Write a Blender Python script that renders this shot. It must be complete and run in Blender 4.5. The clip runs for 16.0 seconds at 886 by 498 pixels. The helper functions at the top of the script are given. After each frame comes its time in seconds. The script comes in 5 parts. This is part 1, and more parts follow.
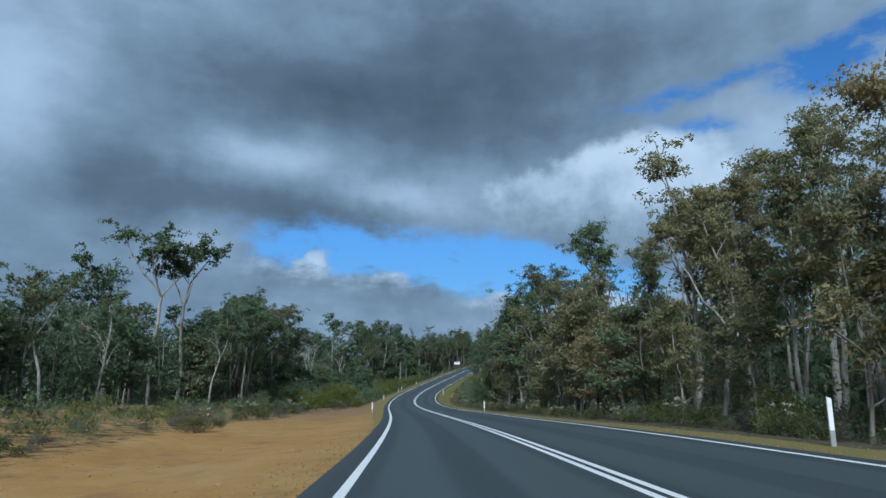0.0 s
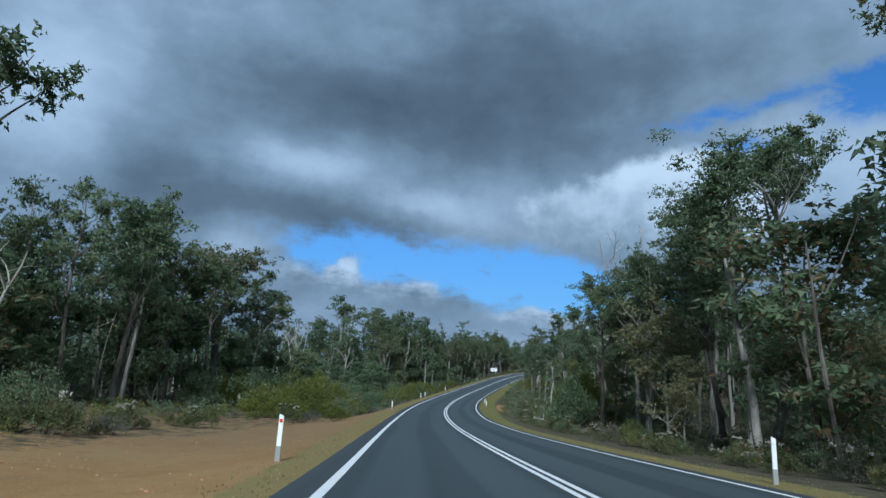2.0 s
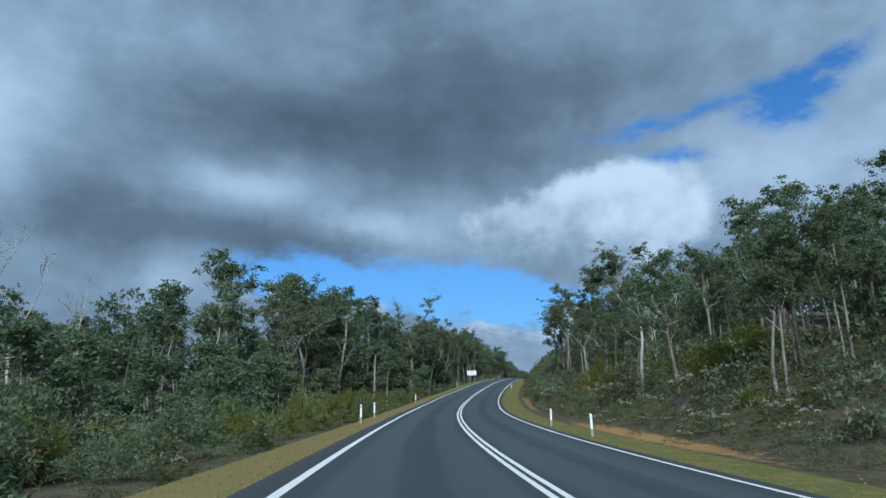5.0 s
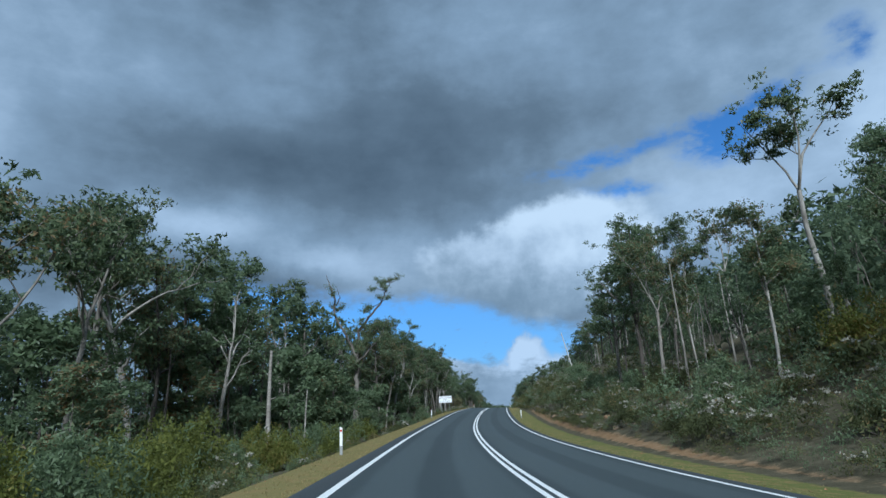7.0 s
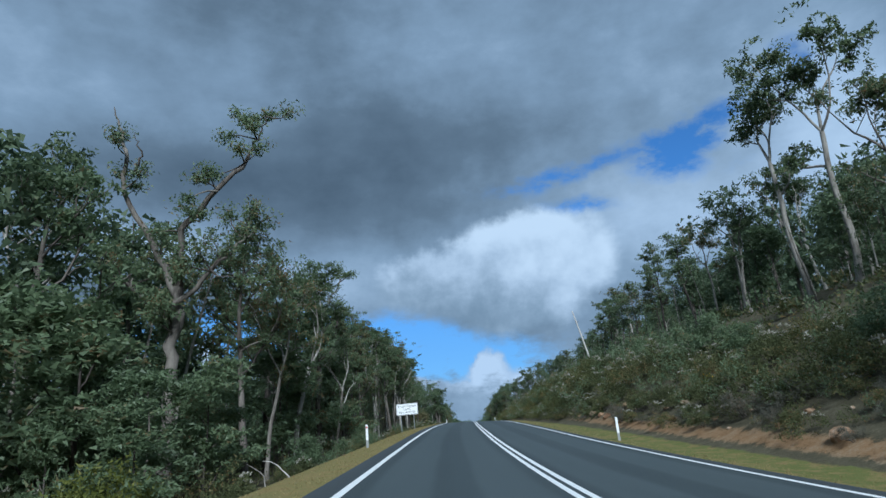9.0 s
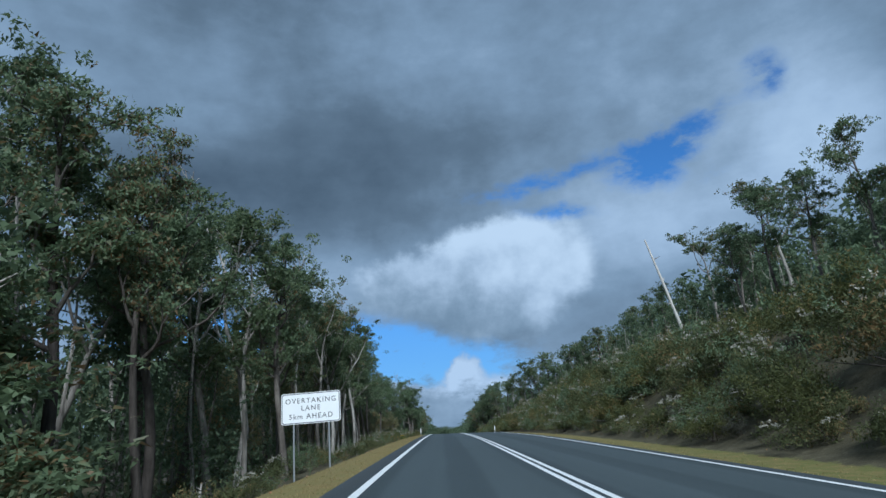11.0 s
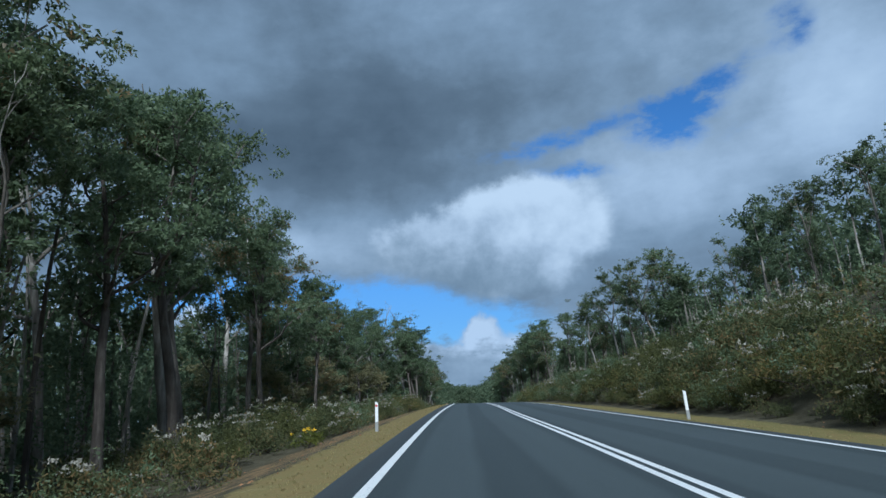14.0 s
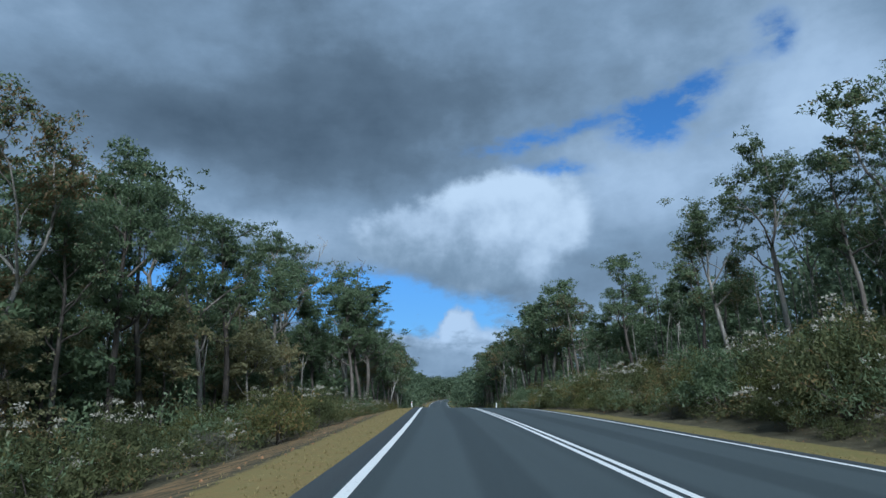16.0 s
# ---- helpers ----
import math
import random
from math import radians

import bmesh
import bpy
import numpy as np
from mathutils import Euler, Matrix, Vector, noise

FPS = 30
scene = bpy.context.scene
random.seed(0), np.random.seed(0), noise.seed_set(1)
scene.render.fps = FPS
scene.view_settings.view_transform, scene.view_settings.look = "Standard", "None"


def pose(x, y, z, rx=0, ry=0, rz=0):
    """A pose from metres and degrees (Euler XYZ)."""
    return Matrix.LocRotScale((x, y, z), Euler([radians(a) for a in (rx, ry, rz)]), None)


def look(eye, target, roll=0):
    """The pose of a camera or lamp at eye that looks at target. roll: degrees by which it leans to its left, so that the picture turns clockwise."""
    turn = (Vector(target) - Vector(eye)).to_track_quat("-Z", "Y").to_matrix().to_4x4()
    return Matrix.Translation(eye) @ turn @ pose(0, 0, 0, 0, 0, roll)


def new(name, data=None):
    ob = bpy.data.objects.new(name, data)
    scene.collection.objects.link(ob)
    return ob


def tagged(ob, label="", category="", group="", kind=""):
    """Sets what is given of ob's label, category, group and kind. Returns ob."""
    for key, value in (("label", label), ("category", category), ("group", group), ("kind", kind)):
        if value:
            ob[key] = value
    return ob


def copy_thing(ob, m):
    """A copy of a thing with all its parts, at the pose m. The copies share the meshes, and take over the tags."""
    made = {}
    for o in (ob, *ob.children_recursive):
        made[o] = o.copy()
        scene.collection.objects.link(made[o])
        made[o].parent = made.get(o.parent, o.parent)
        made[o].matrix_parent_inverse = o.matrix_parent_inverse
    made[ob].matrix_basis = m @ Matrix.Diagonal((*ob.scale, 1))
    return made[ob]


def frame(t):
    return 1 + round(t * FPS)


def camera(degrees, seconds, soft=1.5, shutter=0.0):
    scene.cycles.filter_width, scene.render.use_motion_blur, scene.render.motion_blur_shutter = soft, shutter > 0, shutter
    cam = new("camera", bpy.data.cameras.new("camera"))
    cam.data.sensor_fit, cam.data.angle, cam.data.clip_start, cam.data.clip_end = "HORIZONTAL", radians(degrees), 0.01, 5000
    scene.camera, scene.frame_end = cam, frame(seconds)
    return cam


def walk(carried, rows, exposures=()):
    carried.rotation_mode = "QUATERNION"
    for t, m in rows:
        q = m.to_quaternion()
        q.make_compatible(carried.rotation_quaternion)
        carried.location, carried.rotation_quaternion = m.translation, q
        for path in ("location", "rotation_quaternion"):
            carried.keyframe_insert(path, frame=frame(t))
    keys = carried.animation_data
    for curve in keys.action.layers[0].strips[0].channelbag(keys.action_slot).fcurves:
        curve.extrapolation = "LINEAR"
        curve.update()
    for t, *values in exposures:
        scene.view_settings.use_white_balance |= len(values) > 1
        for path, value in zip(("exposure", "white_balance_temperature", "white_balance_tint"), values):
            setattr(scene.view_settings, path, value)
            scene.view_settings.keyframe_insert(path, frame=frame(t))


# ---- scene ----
cam = camera(71.2, 16.0, shutter=0.0)
PATH = [
    (0, (-2.775, -0.120, 1.077), (-2.783, 9.720, 2.859), -0.34),
    (0.5, (-3.257, 11.169, 0.415), (-3.439, 21.010, 2.181), 0.30),
    (1, (-3.835, 22.444, -0.249), (-4.187, 32.276, 1.540), 1.50),
    (1.5, (-4.567, 33.709, -0.924), (-5.047, 43.530, 0.899), 2.69),
    (2, (-5.446, 44.973, -1.571), (-5.968, 54.768, 0.378), 2.60),
    (2.5, (-6.356, 56.256, -2.188), (-6.837, 66.045, -0.200), 1.82),
    (3, (-7.306, 67.570, -2.776), (-7.678, 77.359, -0.765), 0.95),
    (3.5, (-8.163, 78.912, -3.314), (-8.477, 88.706, -1.320), 0.02),
    (4, (-8.890, 90.275, -3.780), (-9.081, 100.060, -1.727), -0.28),
    (4.5, (-9.586, 101.678, -4.153), (-9.469, 111.441, -1.992), -1.17),
    (4.7, (-9.821, 106.263, -4.279), (-9.600, 116.020, -2.098), -1.02),
    (5.2, (-10.234, 117.792, -4.549), (-9.797, 127.515, -2.256), -1.38),
    (5.75, (-10.381, 130.556, -4.751), (-9.722, 140.227, -2.291), -1.66),
    (6.3, (-10.200, 143.395, -4.864), (-9.340, 153.010, -2.252), -1.97),
    (6.8, (-9.756, 155.128, -4.883), (-8.731, 164.706, -2.196), -2.39),
    (7, (-9.498, 159.837, -4.867), (-8.420, 169.388, -2.109), -3.19),
    (7.5, (-8.644, 171.639, -4.768), (-7.423, 181.141, -1.900), -3.05),
    (8, (-7.489, 183.473, -4.543), (-6.093, 192.984, -1.786), -3.66),
    (8.5, (-6.129, 195.277, -4.225), (-4.518, 204.691, -1.265), -5.46),
    (9, (-4.568, 206.999, -3.858), (-2.852, 216.393, -0.889), -5.14),
    (9.2, (-3.887, 211.665, -3.694), (-2.122, 221.028, -0.658), -4.91),
    (9.7, (-2.050, 223.265, -3.222), (-0.162, 232.583, -0.123), -5.19),
    (10.25, (0.098, 235.921, -2.629), (2.073, 245.227, 0.454), -5.08),
    (10.8, (2.300, 248.497, -2.031), (4.343, 257.805, 1.000), -4.81),
    (11.3, (4.373, 259.859, -1.537), (6.487, 269.161, 1.463), -4.64),
    (11.5, (5.220, 264.386, -1.356), (7.354, 273.684, 1.644), -4.37),
    (12, (7.363, 275.651, -0.934), (9.371, 285.104, 1.638), -4.71),
    (12.5, (9.587, 286.843, -0.538), (11.416, 296.358, 1.936), -4.69),
    (13, (11.795, 297.994, -0.179), (13.559, 307.541, 2.219), -4.60),
    (13.5, (13.975, 309.103, 0.134), (15.732, 318.646, 2.554), -4.97),
    (14, (16.122, 320.176, 0.408), (17.910, 329.712, 2.829), -4.67),
    (14.5, (18.242, 331.213, 0.662), (20.103, 340.740, 3.066), -4.45),
    (15, (20.373, 342.212, 0.869), (22.339, 351.721, 3.259), -2.91),
    (15.5, (22.561, 353.171, 1.044), (24.607, 362.677, 3.380), -2.39),
    (16, (24.816, 364.060, 1.204), (26.925, 373.566, 3.480), -2.79),
]
walk(cam, [(t, look(eye, target, roll)) for t, eye, target, roll in PATH], exposures=[(0, -0.05, 5150, 4), (2.5, 0.04, 5150, 4), (4.5, 0.06, 5220, 4), (7.5, 0.1, 5180, 4), (11.5, -0.03, 5150, 5), (16, 0.0, 5150, 5)])

# ---------------------------------------------------------------- the road's line
# heading (degrees, left positive) and slope every 15 m from 30 m behind the start, then wider steps
ROAD_S = [-600, -200] + [-30 + 15 * k for k in range(31)] + [435, 480, 520, 560, 620, 760, 900, 1050, 2200]
HEADING = [1.45, 1.45] + [1.45, 1.96, 2.48, 3.0, 4.08, 5.03, 5.57, 4.92, 3.99, 2.96, 1.24, -0.51, -2.14, -3.95, -5.81, -7.08, -8.39, -9.65, -10.34, -10.84,
                          -11.31, -11.3, -11.24, -11.05, -10.91, -11.11, -11.79, -11.88, -11.24, -10.8, -10.8] + [-10.8, -10.8, -10.8, -10.8, -10.8, -14, -32, -48, -48]
SLOPE = [0.0, -2.0] + [-2.93, -3.09, -3.25, -3.42, -3.58, -3.3, -3.15, -2.81, -2.28, -1.62, -1.03, -0.55, -0.09, 0.33, 1.16, 1.64, 2.02, 2.6, 2.77, 2.47,
                         2.12, 2.0, 1.69, 1.39, 1.28, 0.88, 0.87, 0.41, 0.29, 0.05, -1.1] + [-1.7, -1.9, -1.3, -.2, 0.1, 0.2, 0.2, 0.0, 0.0]
BANK_S = [-30, 15, 60, 105, 150, 195, 240, 285, 330, 375, 420, 465]
BANK = [-1.1, -1.7, 0.5, 3.0, 2.5, 3.9, 3.3, 2.5, 2.5, 3.0, 3.2, 3.0]
STEP = 2.0
SG = np.arange(-600, 2200.1, STEP)
_th = np.radians(np.interp(SG, ROAD_S, HEADING))
_sl = np.radians(np.interp(SG, ROAD_S, SLOPE))
_d = np.stack([-np.sin(_th) * np.cos(_sl), np.cos(_th) * np.cos(_sl), np.sin(_sl)], 1)
_p = np.vstack([np.zeros(3), np.cumsum((_d[1:] + _d[:-1]) / 2 * STEP, 0)])
_p -= _p[int(600 / STEP)]
N0 = np.array([math.cos(radians(-6)), math.sin(radians(-6))])


def road_point(s):
    """Centre line's place, its right-hand normal and the tangent of its bank."""
    s = np.asarray(s, float)
    p = np.stack([np.interp(s, SG, _p[:, i]) for i in range(3)], -1)
    t = np.interp(s, SG, _th)
    n = np.stack([np.cos(t), np.sin(t)], -1)
    return p, n, np.tan(np.radians(np.interp(s, BANK_S, BANK)))


# the land beside the road: heights over the centre line, by distance along and across
LEFT_U = np.array([-60, -40, -25, -14, -9, -7.0, -5.75, -4.2])
LEFT_S = [-60, 60, 100, 160, 220, 290, 360, 450, 700]
LEFT_H = np.array([[1.0, .8, .3, -.3, -.42, -.3, -.12, -.05], [1.6, 1.2, .8, -.2, -.45, -.3, -.12, -.05], [1, .6, 0, -.7, -.75, -.4, -.12, -.05],
                   [.5, 0, -.8, -1.4, -1.2, -.65, -.14, -.05], [-1, -1.2, -1.6, -2.0, -1.5, -.75, -.14, -.05], [-.8, -1, -1.2, -1.4, -1.0, -.5, -.14, -.05],
                   [-.3, -.5, -.8, -.9, -.7, -.35, -.14, -.05], [0, 0, -.2, -.5, -.5, -.3, -.13, -.05], [1, 1, .5, 0, -.3, -.3, -.13, -.05]])
RIGHT_U = np.array([4.15, 6.6, 7.4, 9.0, 12.0, 20.0, 35.0, 60.0])
RIGHT_S = [-60, 80, 130, 185, 205, 235, 255, 310, 355, 385, 410, 470, 700]
RIGHT_H = np.array([[-.04, -.08, -.14, -.25, -.3, -.2, 0, 0], [-.04, -.08, -.14, -.25, -.3, -.1, .5, 1], [-.05, -.14, -.22, -.2, .5, 3, 5, 7],
                    [-.06, -.3, -.2, .2, 1, 4, 8, 10], [-.06, -.3, .05, .6, 1.6, 4.6, 9, 11], [-.06, -.13, .2, .95, 2.2, 5.4, 9.5, 12],
                    [-.06, -.13, .2, 1.2, 2.9, 6.3, 9.5, 11], [-.06, -.13, .1, 1.3, 3.5, 6.7, 9, 10], [-.06, -.13, 0, .9, 2.3, 5.5, 8, 9], [-.06, -.13, -.05, .4, 1.2, 3.8, 6, 7],
                    [-.06, -.13, -.1, .15, .8, 2.6, 4.5, 5], [-.06, -.3, -.3, 0, .6, 1.2, 2, 3], [-.06, -.3, -.3, -.2, .2, .6, 1, 1]])


def table(s, u, ss, us, hh):
    cols = np.stack([np.interp(s, ss, hh[:, j]) for j in range(len(us))], -1)
    k = np.clip(np.searchsorted(us, u) - 1, 0, len(us) - 2)
    f = np.clip((u - us[k]) / (us[k + 1] - us[k]), 0, 1)
    i = np.arange(len(s))
    return cols[i, k] * (1 - f) + cols[i, k + 1] * f


def hum(x, y):
    return (np.sin(x * .71 + 1.3 * np.sin(y * .43)) + np.sin(y * .83 + 1.7 * np.sin(x * .37)) + .6 * np.sin(1.9 * x + 2.3 * y)) / 2.6


def land(s, u):
    """World places of points on the land, s along and u across the road."""
    s, u = np.atleast_1d(np.asarray(s, float)), np.atleast_1d(np.asarray(u, float))
    s, u = np.broadcast_arrays(s, u)
    p, n, b = road_point(s)
    a = np.abs(u)
    h = np.where(u < 0, table(s, np.maximum(u, -60), LEFT_S, LEFT_U, LEFT_H), table(s, np.minimum(u, 60), RIGHT_S, RIGHT_U, RIGHT_H))
    h = np.where(a < 4.1, -.12, h)
    lean = -np.clip(u, -5.7, 5.7) * b * np.clip(1 - (a - 5.7) / 14, 0, 1)
    rough = np.clip((a - 5.6) / 5, 0, 1)
    h = h + lean + rough * (.13 * hum(s / 3.1, u / 2.7) + .05 * hum(s * 1.1, u * 1.3))
    near = np.clip(u, -120, 120)
    xy = p[:, :2] + n * near[:, None] + N0 * (u - near)[:, None]
    return np.concatenate([xy, (p[:, 2] + h)[:, None]], 1)


def deck(s, u, up=0.0):
    """World places of points on the seal."""
    s, u = np.broadcast_arrays(np.atleast_1d(np.asarray(s, float)), np.atleast_1d(np.asarray(u, float)))
    p, n, b = road_point(s)
    z = p[:, 2] - u * b + up
    return np.concatenate([p[:, :2] + n * u[:, None], z[:, None]], 1)


def heading_at(s):
    return math.degrees(float(np.interp(s, SG, _th)))


# ---------------------------------------------------------------- sky and sun
SUN_EL, SUN_AZ = 36.0, -176.0      # degrees; azimuth from the road's first heading, right positive
world = bpy.data.worlds.new("sky")
scene.world = world
world.use_nodes = True


class Nodes:
    """Short hand for building node trees."""

    def __init__(self, tree):
        self.tree, self.nodes, self.links = tree, tree.nodes, tree.links

    def add(self, kind, *ins, out=0, **props):
        n = self.nodes.new(kind)
        if "operation" in props:
            n.operation = props["operation"]
        if "rotation_type" in props:
            n.rotation_type = props["rotation_type"]
        if "attribute_name" in props:
            n.attribute_name = props["attribute_name"]
        for i, v in enumerate(ins):
            self.put(n.inputs[i], v)
        return n.outputs[out] if out is not None else n

    def put(self, socket, v):
        if v is None:
            return
        if isinstance(v, bpy.types.NodeSocket):
            self.links.new(v, socket)
        else:
            socket.default_value = v

    def m(self, op, a, b=None, c=None):
        return self.add("ShaderNodeMath", a, b, c, operation=op)

    def v(self, op, a, b=None, out=0):
        return self.add("ShaderNodeVectorMath", a, b, operation=op, out=out)

    def mix(self, f, a, b):
        n = self.nodes.new("ShaderNodeMix")
        n.data_type = "RGBA"
        for s, val in ((n.inputs[0], f), (n.inputs[6], a), (n.inputs[7], b)):
            self.put(s, val)
        return n.outputs[2]

    def noise(self, vec, scale, detail=4, rough=.55, color=False):
        n = self.nodes.new("ShaderNodeTexNoise")
        self.put(n.inputs["Vector"], vec)
        n.inputs["Scale"].default_value, n.inputs["Detail"].default_value, n.inputs["Roughness"].default_value = scale, detail, rough
        return n.outputs[1 if color else 0]

    def smooth(self, x, lo, hi, a=0.0, b=1.0):
        n = self.nodes.new("ShaderNodeMapRange")
        n.interpolation_type = "SMOOTHSTEP"
        for i, val in enumerate((x, lo, hi, a, b)):
            self.put(n.inputs[i], val)
        return n.outputs[0]

    def ramp(self, f, stops):
        n = self.nodes.new("ShaderNodeValToRGB")
        el = n.color_ramp.elements
        while len(el) < len(stops):
            el.new(.5)
        for e, (p, c) in zip(el, stops):
            e.position, e.color = p, (*c, 1)
        self.put(n.inputs[0], f)
        return n.outputs[0]


# patches of the cloud cover, in degrees: azimuth, elevation, half width, half height, tilt, weight
BLUE = [(-6, 9.6, 11, 2.6, -8, 1.3), (-14, 9.8, 5, 2.6, 0, .6), (7, 8.4, 7.5, 2.8, -8, 1.5), (15, 6.2, 6, 2.4, 0, 1.1), (33, 22.6, 3.4, 2.3, 0, 1.35), (36.8, 24.4, 4.2, 1.7, 22, 1.0),
        (20.2, 22.6, 5.6, 1.0, 8, .95), (25.5, 22.6, 4.5, .8, 14, .6), (23.2, 19.5, 3.6, .9, -8, 1.15), (44, 27.2, 1.9, 2.2, 20, .8), (40, 21.4, 4, 1.0, 25, .45)]
BRIGHT = [(10, 3, 30, 3.5, 0, .2), (13, 14.5, 13, 4.0, 4, .26), (34, 16, 9, 4, 8, .24), (30, 21, 15, 5.5, 12, .15), (48, 21.5, 6, 6, 35, .4), (44, 30, 12, 7, 20, .1),
          (-38, 20, 7, 7, 0, .42), (-16.5, 18.2, 7, 2.0, -6, .36), (-6, 15.0, 5, 1.5, 0, .26), (-22, 10, 4.5, 2.4, 10, .3), (-28, 31, 13, 6, 0, .26), (11, 35, 9, 5, 0, .16)]
DARK = [(-4, 22.5, 14, 3.6, -10, .26), (4, 27, 12, 4, -8, .2), (-15, 24.5, 11, 3, -8, .16), (-13, 13.6, 9, 1.6, -5, .16), (16, 8.8, 4, 1.2, 0, .1), (-28, 14, 8, 3, 0, .1)]
LOW = [(-17.4, 7.4, 3.4, 2.1, 10, 1.1), (-11.6, 8.8, 1.3, 2.2, -25, 1.0), (-6.5, 6.6, 6.5, 2.0, 0, .95), (3.8, 4.3, 4.8, 1.5, 5, 1.15), (12, 3.2, 6, 2.1, 0, 1.1),
       (14, 6.2, 1.3, 1.5, 0, 1.0), (24, 4, 10, 3, 0, .8), (-30, 4, 10, 3, 0, .8)]
CUMULUS = [(20.2, 16.6, 5.6, 3.5, -8, 1.2), (13.5, 14.6, 7.2, 3.6, 6, 1.0), (6, 14.0, 6, 2.5, 8, .7), (16.2, 11.0, 6.4, 3.2, 0, 1.05), (24.5, 14.5, 3, 2.6, 0, .4)]

w = Nodes(world.node_tree)
w.nodes.clear()
ray = w.add("ShaderNodeTexCoord", out=0)
sep = w.add("ShaderNodeSeparateXYZ", ray, out=None)
az = w.m("MULTIPLY", w.m("ARCTAN2", sep.outputs[0], sep.outputs[1]), 57.2958)
el = w.m("MULTIPLY", w.m("ARCSINE", sep.outputs[2]), 57.2958)
plan = w.add("ShaderNodeCombineXYZ", az, el, 0.0)
wide = w.v("SUBTRACT", w.noise(ray, 7.0, 5, .6, color=True), (.5, .5, .5))
plan = w.v("ADD", plan, w.v("MULTIPLY", wide, (4.6, 2.6, 0)))
fine = w.v("SUBTRACT", w.noise(ray, 30.0, 5, .6, color=True), (.5, .5, .5))
plan = w.v("ADD", plan, w.v("MULTIPLY", fine, (1.5, 1.1, 0)))


def field(patches):
    total = None
    for a, e, ra, re, tilt, weight in patches:
        d = w.v("SUBTRACT", plan, (a, e, 0))
        d = w.add("ShaderNodeVectorRotate", d, (0, 0, 0), (0, 0, 1), -radians(tilt), rotation_type="Z_AXIS")
        d = w.v("LENGTH", w.v("MULTIPLY", d, (1 / ra, 1 / re, 0)), out=1)
        g = w.m("MULTIPLY", w.m("EXPONENT", w.m("MULTIPLY", w.m("MULTIPLY", d, d), -1.0)), weight)
        total = g if total is None else w.m("ADD", total, g)
    return total


sky = w.nodes.new("ShaderNodeTexSky")
sky.sky_type, sky.sun_disc = "NISHITA", False
sky.sun_elevation, sky.sun_rotation = radians(SUN_EL), radians(SUN_AZ)
sky.air_density, sky.dust_density, sky.ozone_density = 1.0, .4, 2.5
blue = w.v("MULTIPLY", sky.outputs[0], (.058, .086, .112))
drift = w.v("MULTIPLY", ray, (1, 1, 1.7))
billow = w.noise(drift, 3.4, 4, .5)
puff = w.noise(ray, 15.0, 5, .55)
wisp = w.noise(w.v("MULTIPLY", ray, (1, 1, 2.2)), 22.0, 6, .62)


def centred(x, k):
    return w.m("MULTIPLY", w.m("SUBTRACT", x, .5), k)


shade = w.m("ADD", .36, w.m("ADD", centred(billow, .62), w.m("ADD", centred(puff, .24), centred(wisp, .16))))
shade = w.m("SUBTRACT", w.m("ADD", shade, field(BRIGHT)), field(DARK))
cloud = w.ramp(shade, [(0.0, (.088, .115, .142)), (.25, (.14, .177, .212)), (.5, (.25, .31, .37)), (.75, (.43, .5, .575)), (1.0, (.56, .63, .69))])
hole = w.m("ADD", w.m("MULTIPLY", field(BLUE), w.m("ADD", -.15, w.m("MULTIPLY", wisp, 2.2))), centred(puff, .9))
open_sky = w.smooth(hole, .22, 1.2)
low = w.m("ADD", field(LOW), centred(puff, 1.2))
low_cover = w.smooth(low, .4, .74)
low_white = w.ramp(w.m("ADD", low, centred(billow, .5)), [(.4, (.33, .405, .5)), (.9, (.54, .61, .69))])
clear = w.mix(low_cover, w.mix(w.smooth(el, 16, 6, 0.0, .45), blue, (.16, .3, .52, 1)), low_white)
heap = w.m("ADD", field(CUMULUS), w.m("ADD", centred(puff, .8), centred(wisp, .25)))
heap_cover = w.smooth(heap, .38, .9)
lump = w.m("ADD", centred(puff, 15.0), w.m("ADD", centred(wisp, 2.0), centred(billow, 5.0)))
aside = w.m("MULTIPLY", w.m("SUBTRACT", az, 17.0), .16)
heap_light = w.smooth(w.m("ADD", w.m("ADD", el, lump), aside), 6.5, 19.5)
heap_colour = w.ramp(heap_light, [(0.0, (.2, .255, .305)), (.3, (.3, .36, .415)), (.65, (.46, .52, .58)), (1.0, (.62, .675, .72))])
whole = w.mix(heap_cover, w.mix(open_sky, cloud, clear), heap_colour)
bg = w.add("ShaderNodeBackground", whole, 1.0)
w.links.new(bg, w.add("ShaderNodeOutputWorld", out=None).inputs[0])

sun = new("sun", bpy.data.lights.new("sun", "SUN"))
sun.data.energy, sun.data.angle, sun.data.color = 4.3, radians(14), (1.0, .95, .87)
sa, se = radians(SUN_AZ), radians(SUN_EL)
sun.matrix_world = look((math.sin(sa) * math.cos(se) * 60, math.cos(sa) * math.cos(se) * 60, math.sin(se) * 60), (0, 0, 0))


# ---------------------------------------------------------------- materials
def material(name, build, rough=.8, spec=.3):
    m = bpy.data.materials.new(name)
    m.use_nodes = True
    n = Nodes(m.node_tree)
    bsdf = n.nodes["Principled BSDF"]
    bsdf.inputs["Roughness"].default_value = rough
    bsdf.inputs["Specular IOR Level"].default_value = spec
    build(n, bsdf)
    return m


def bump(n, bsdf, height, strength, distance=.02):
    b = n.nodes.new("ShaderNodeBump")
    b.inputs["Strength"].default_value, b.inputs["Distance"].default_value = strength, distance
    n.put(b.inputs["Height"], height)
    n.links.new(b.outputs[0], bsdf.inputs["Normal"])


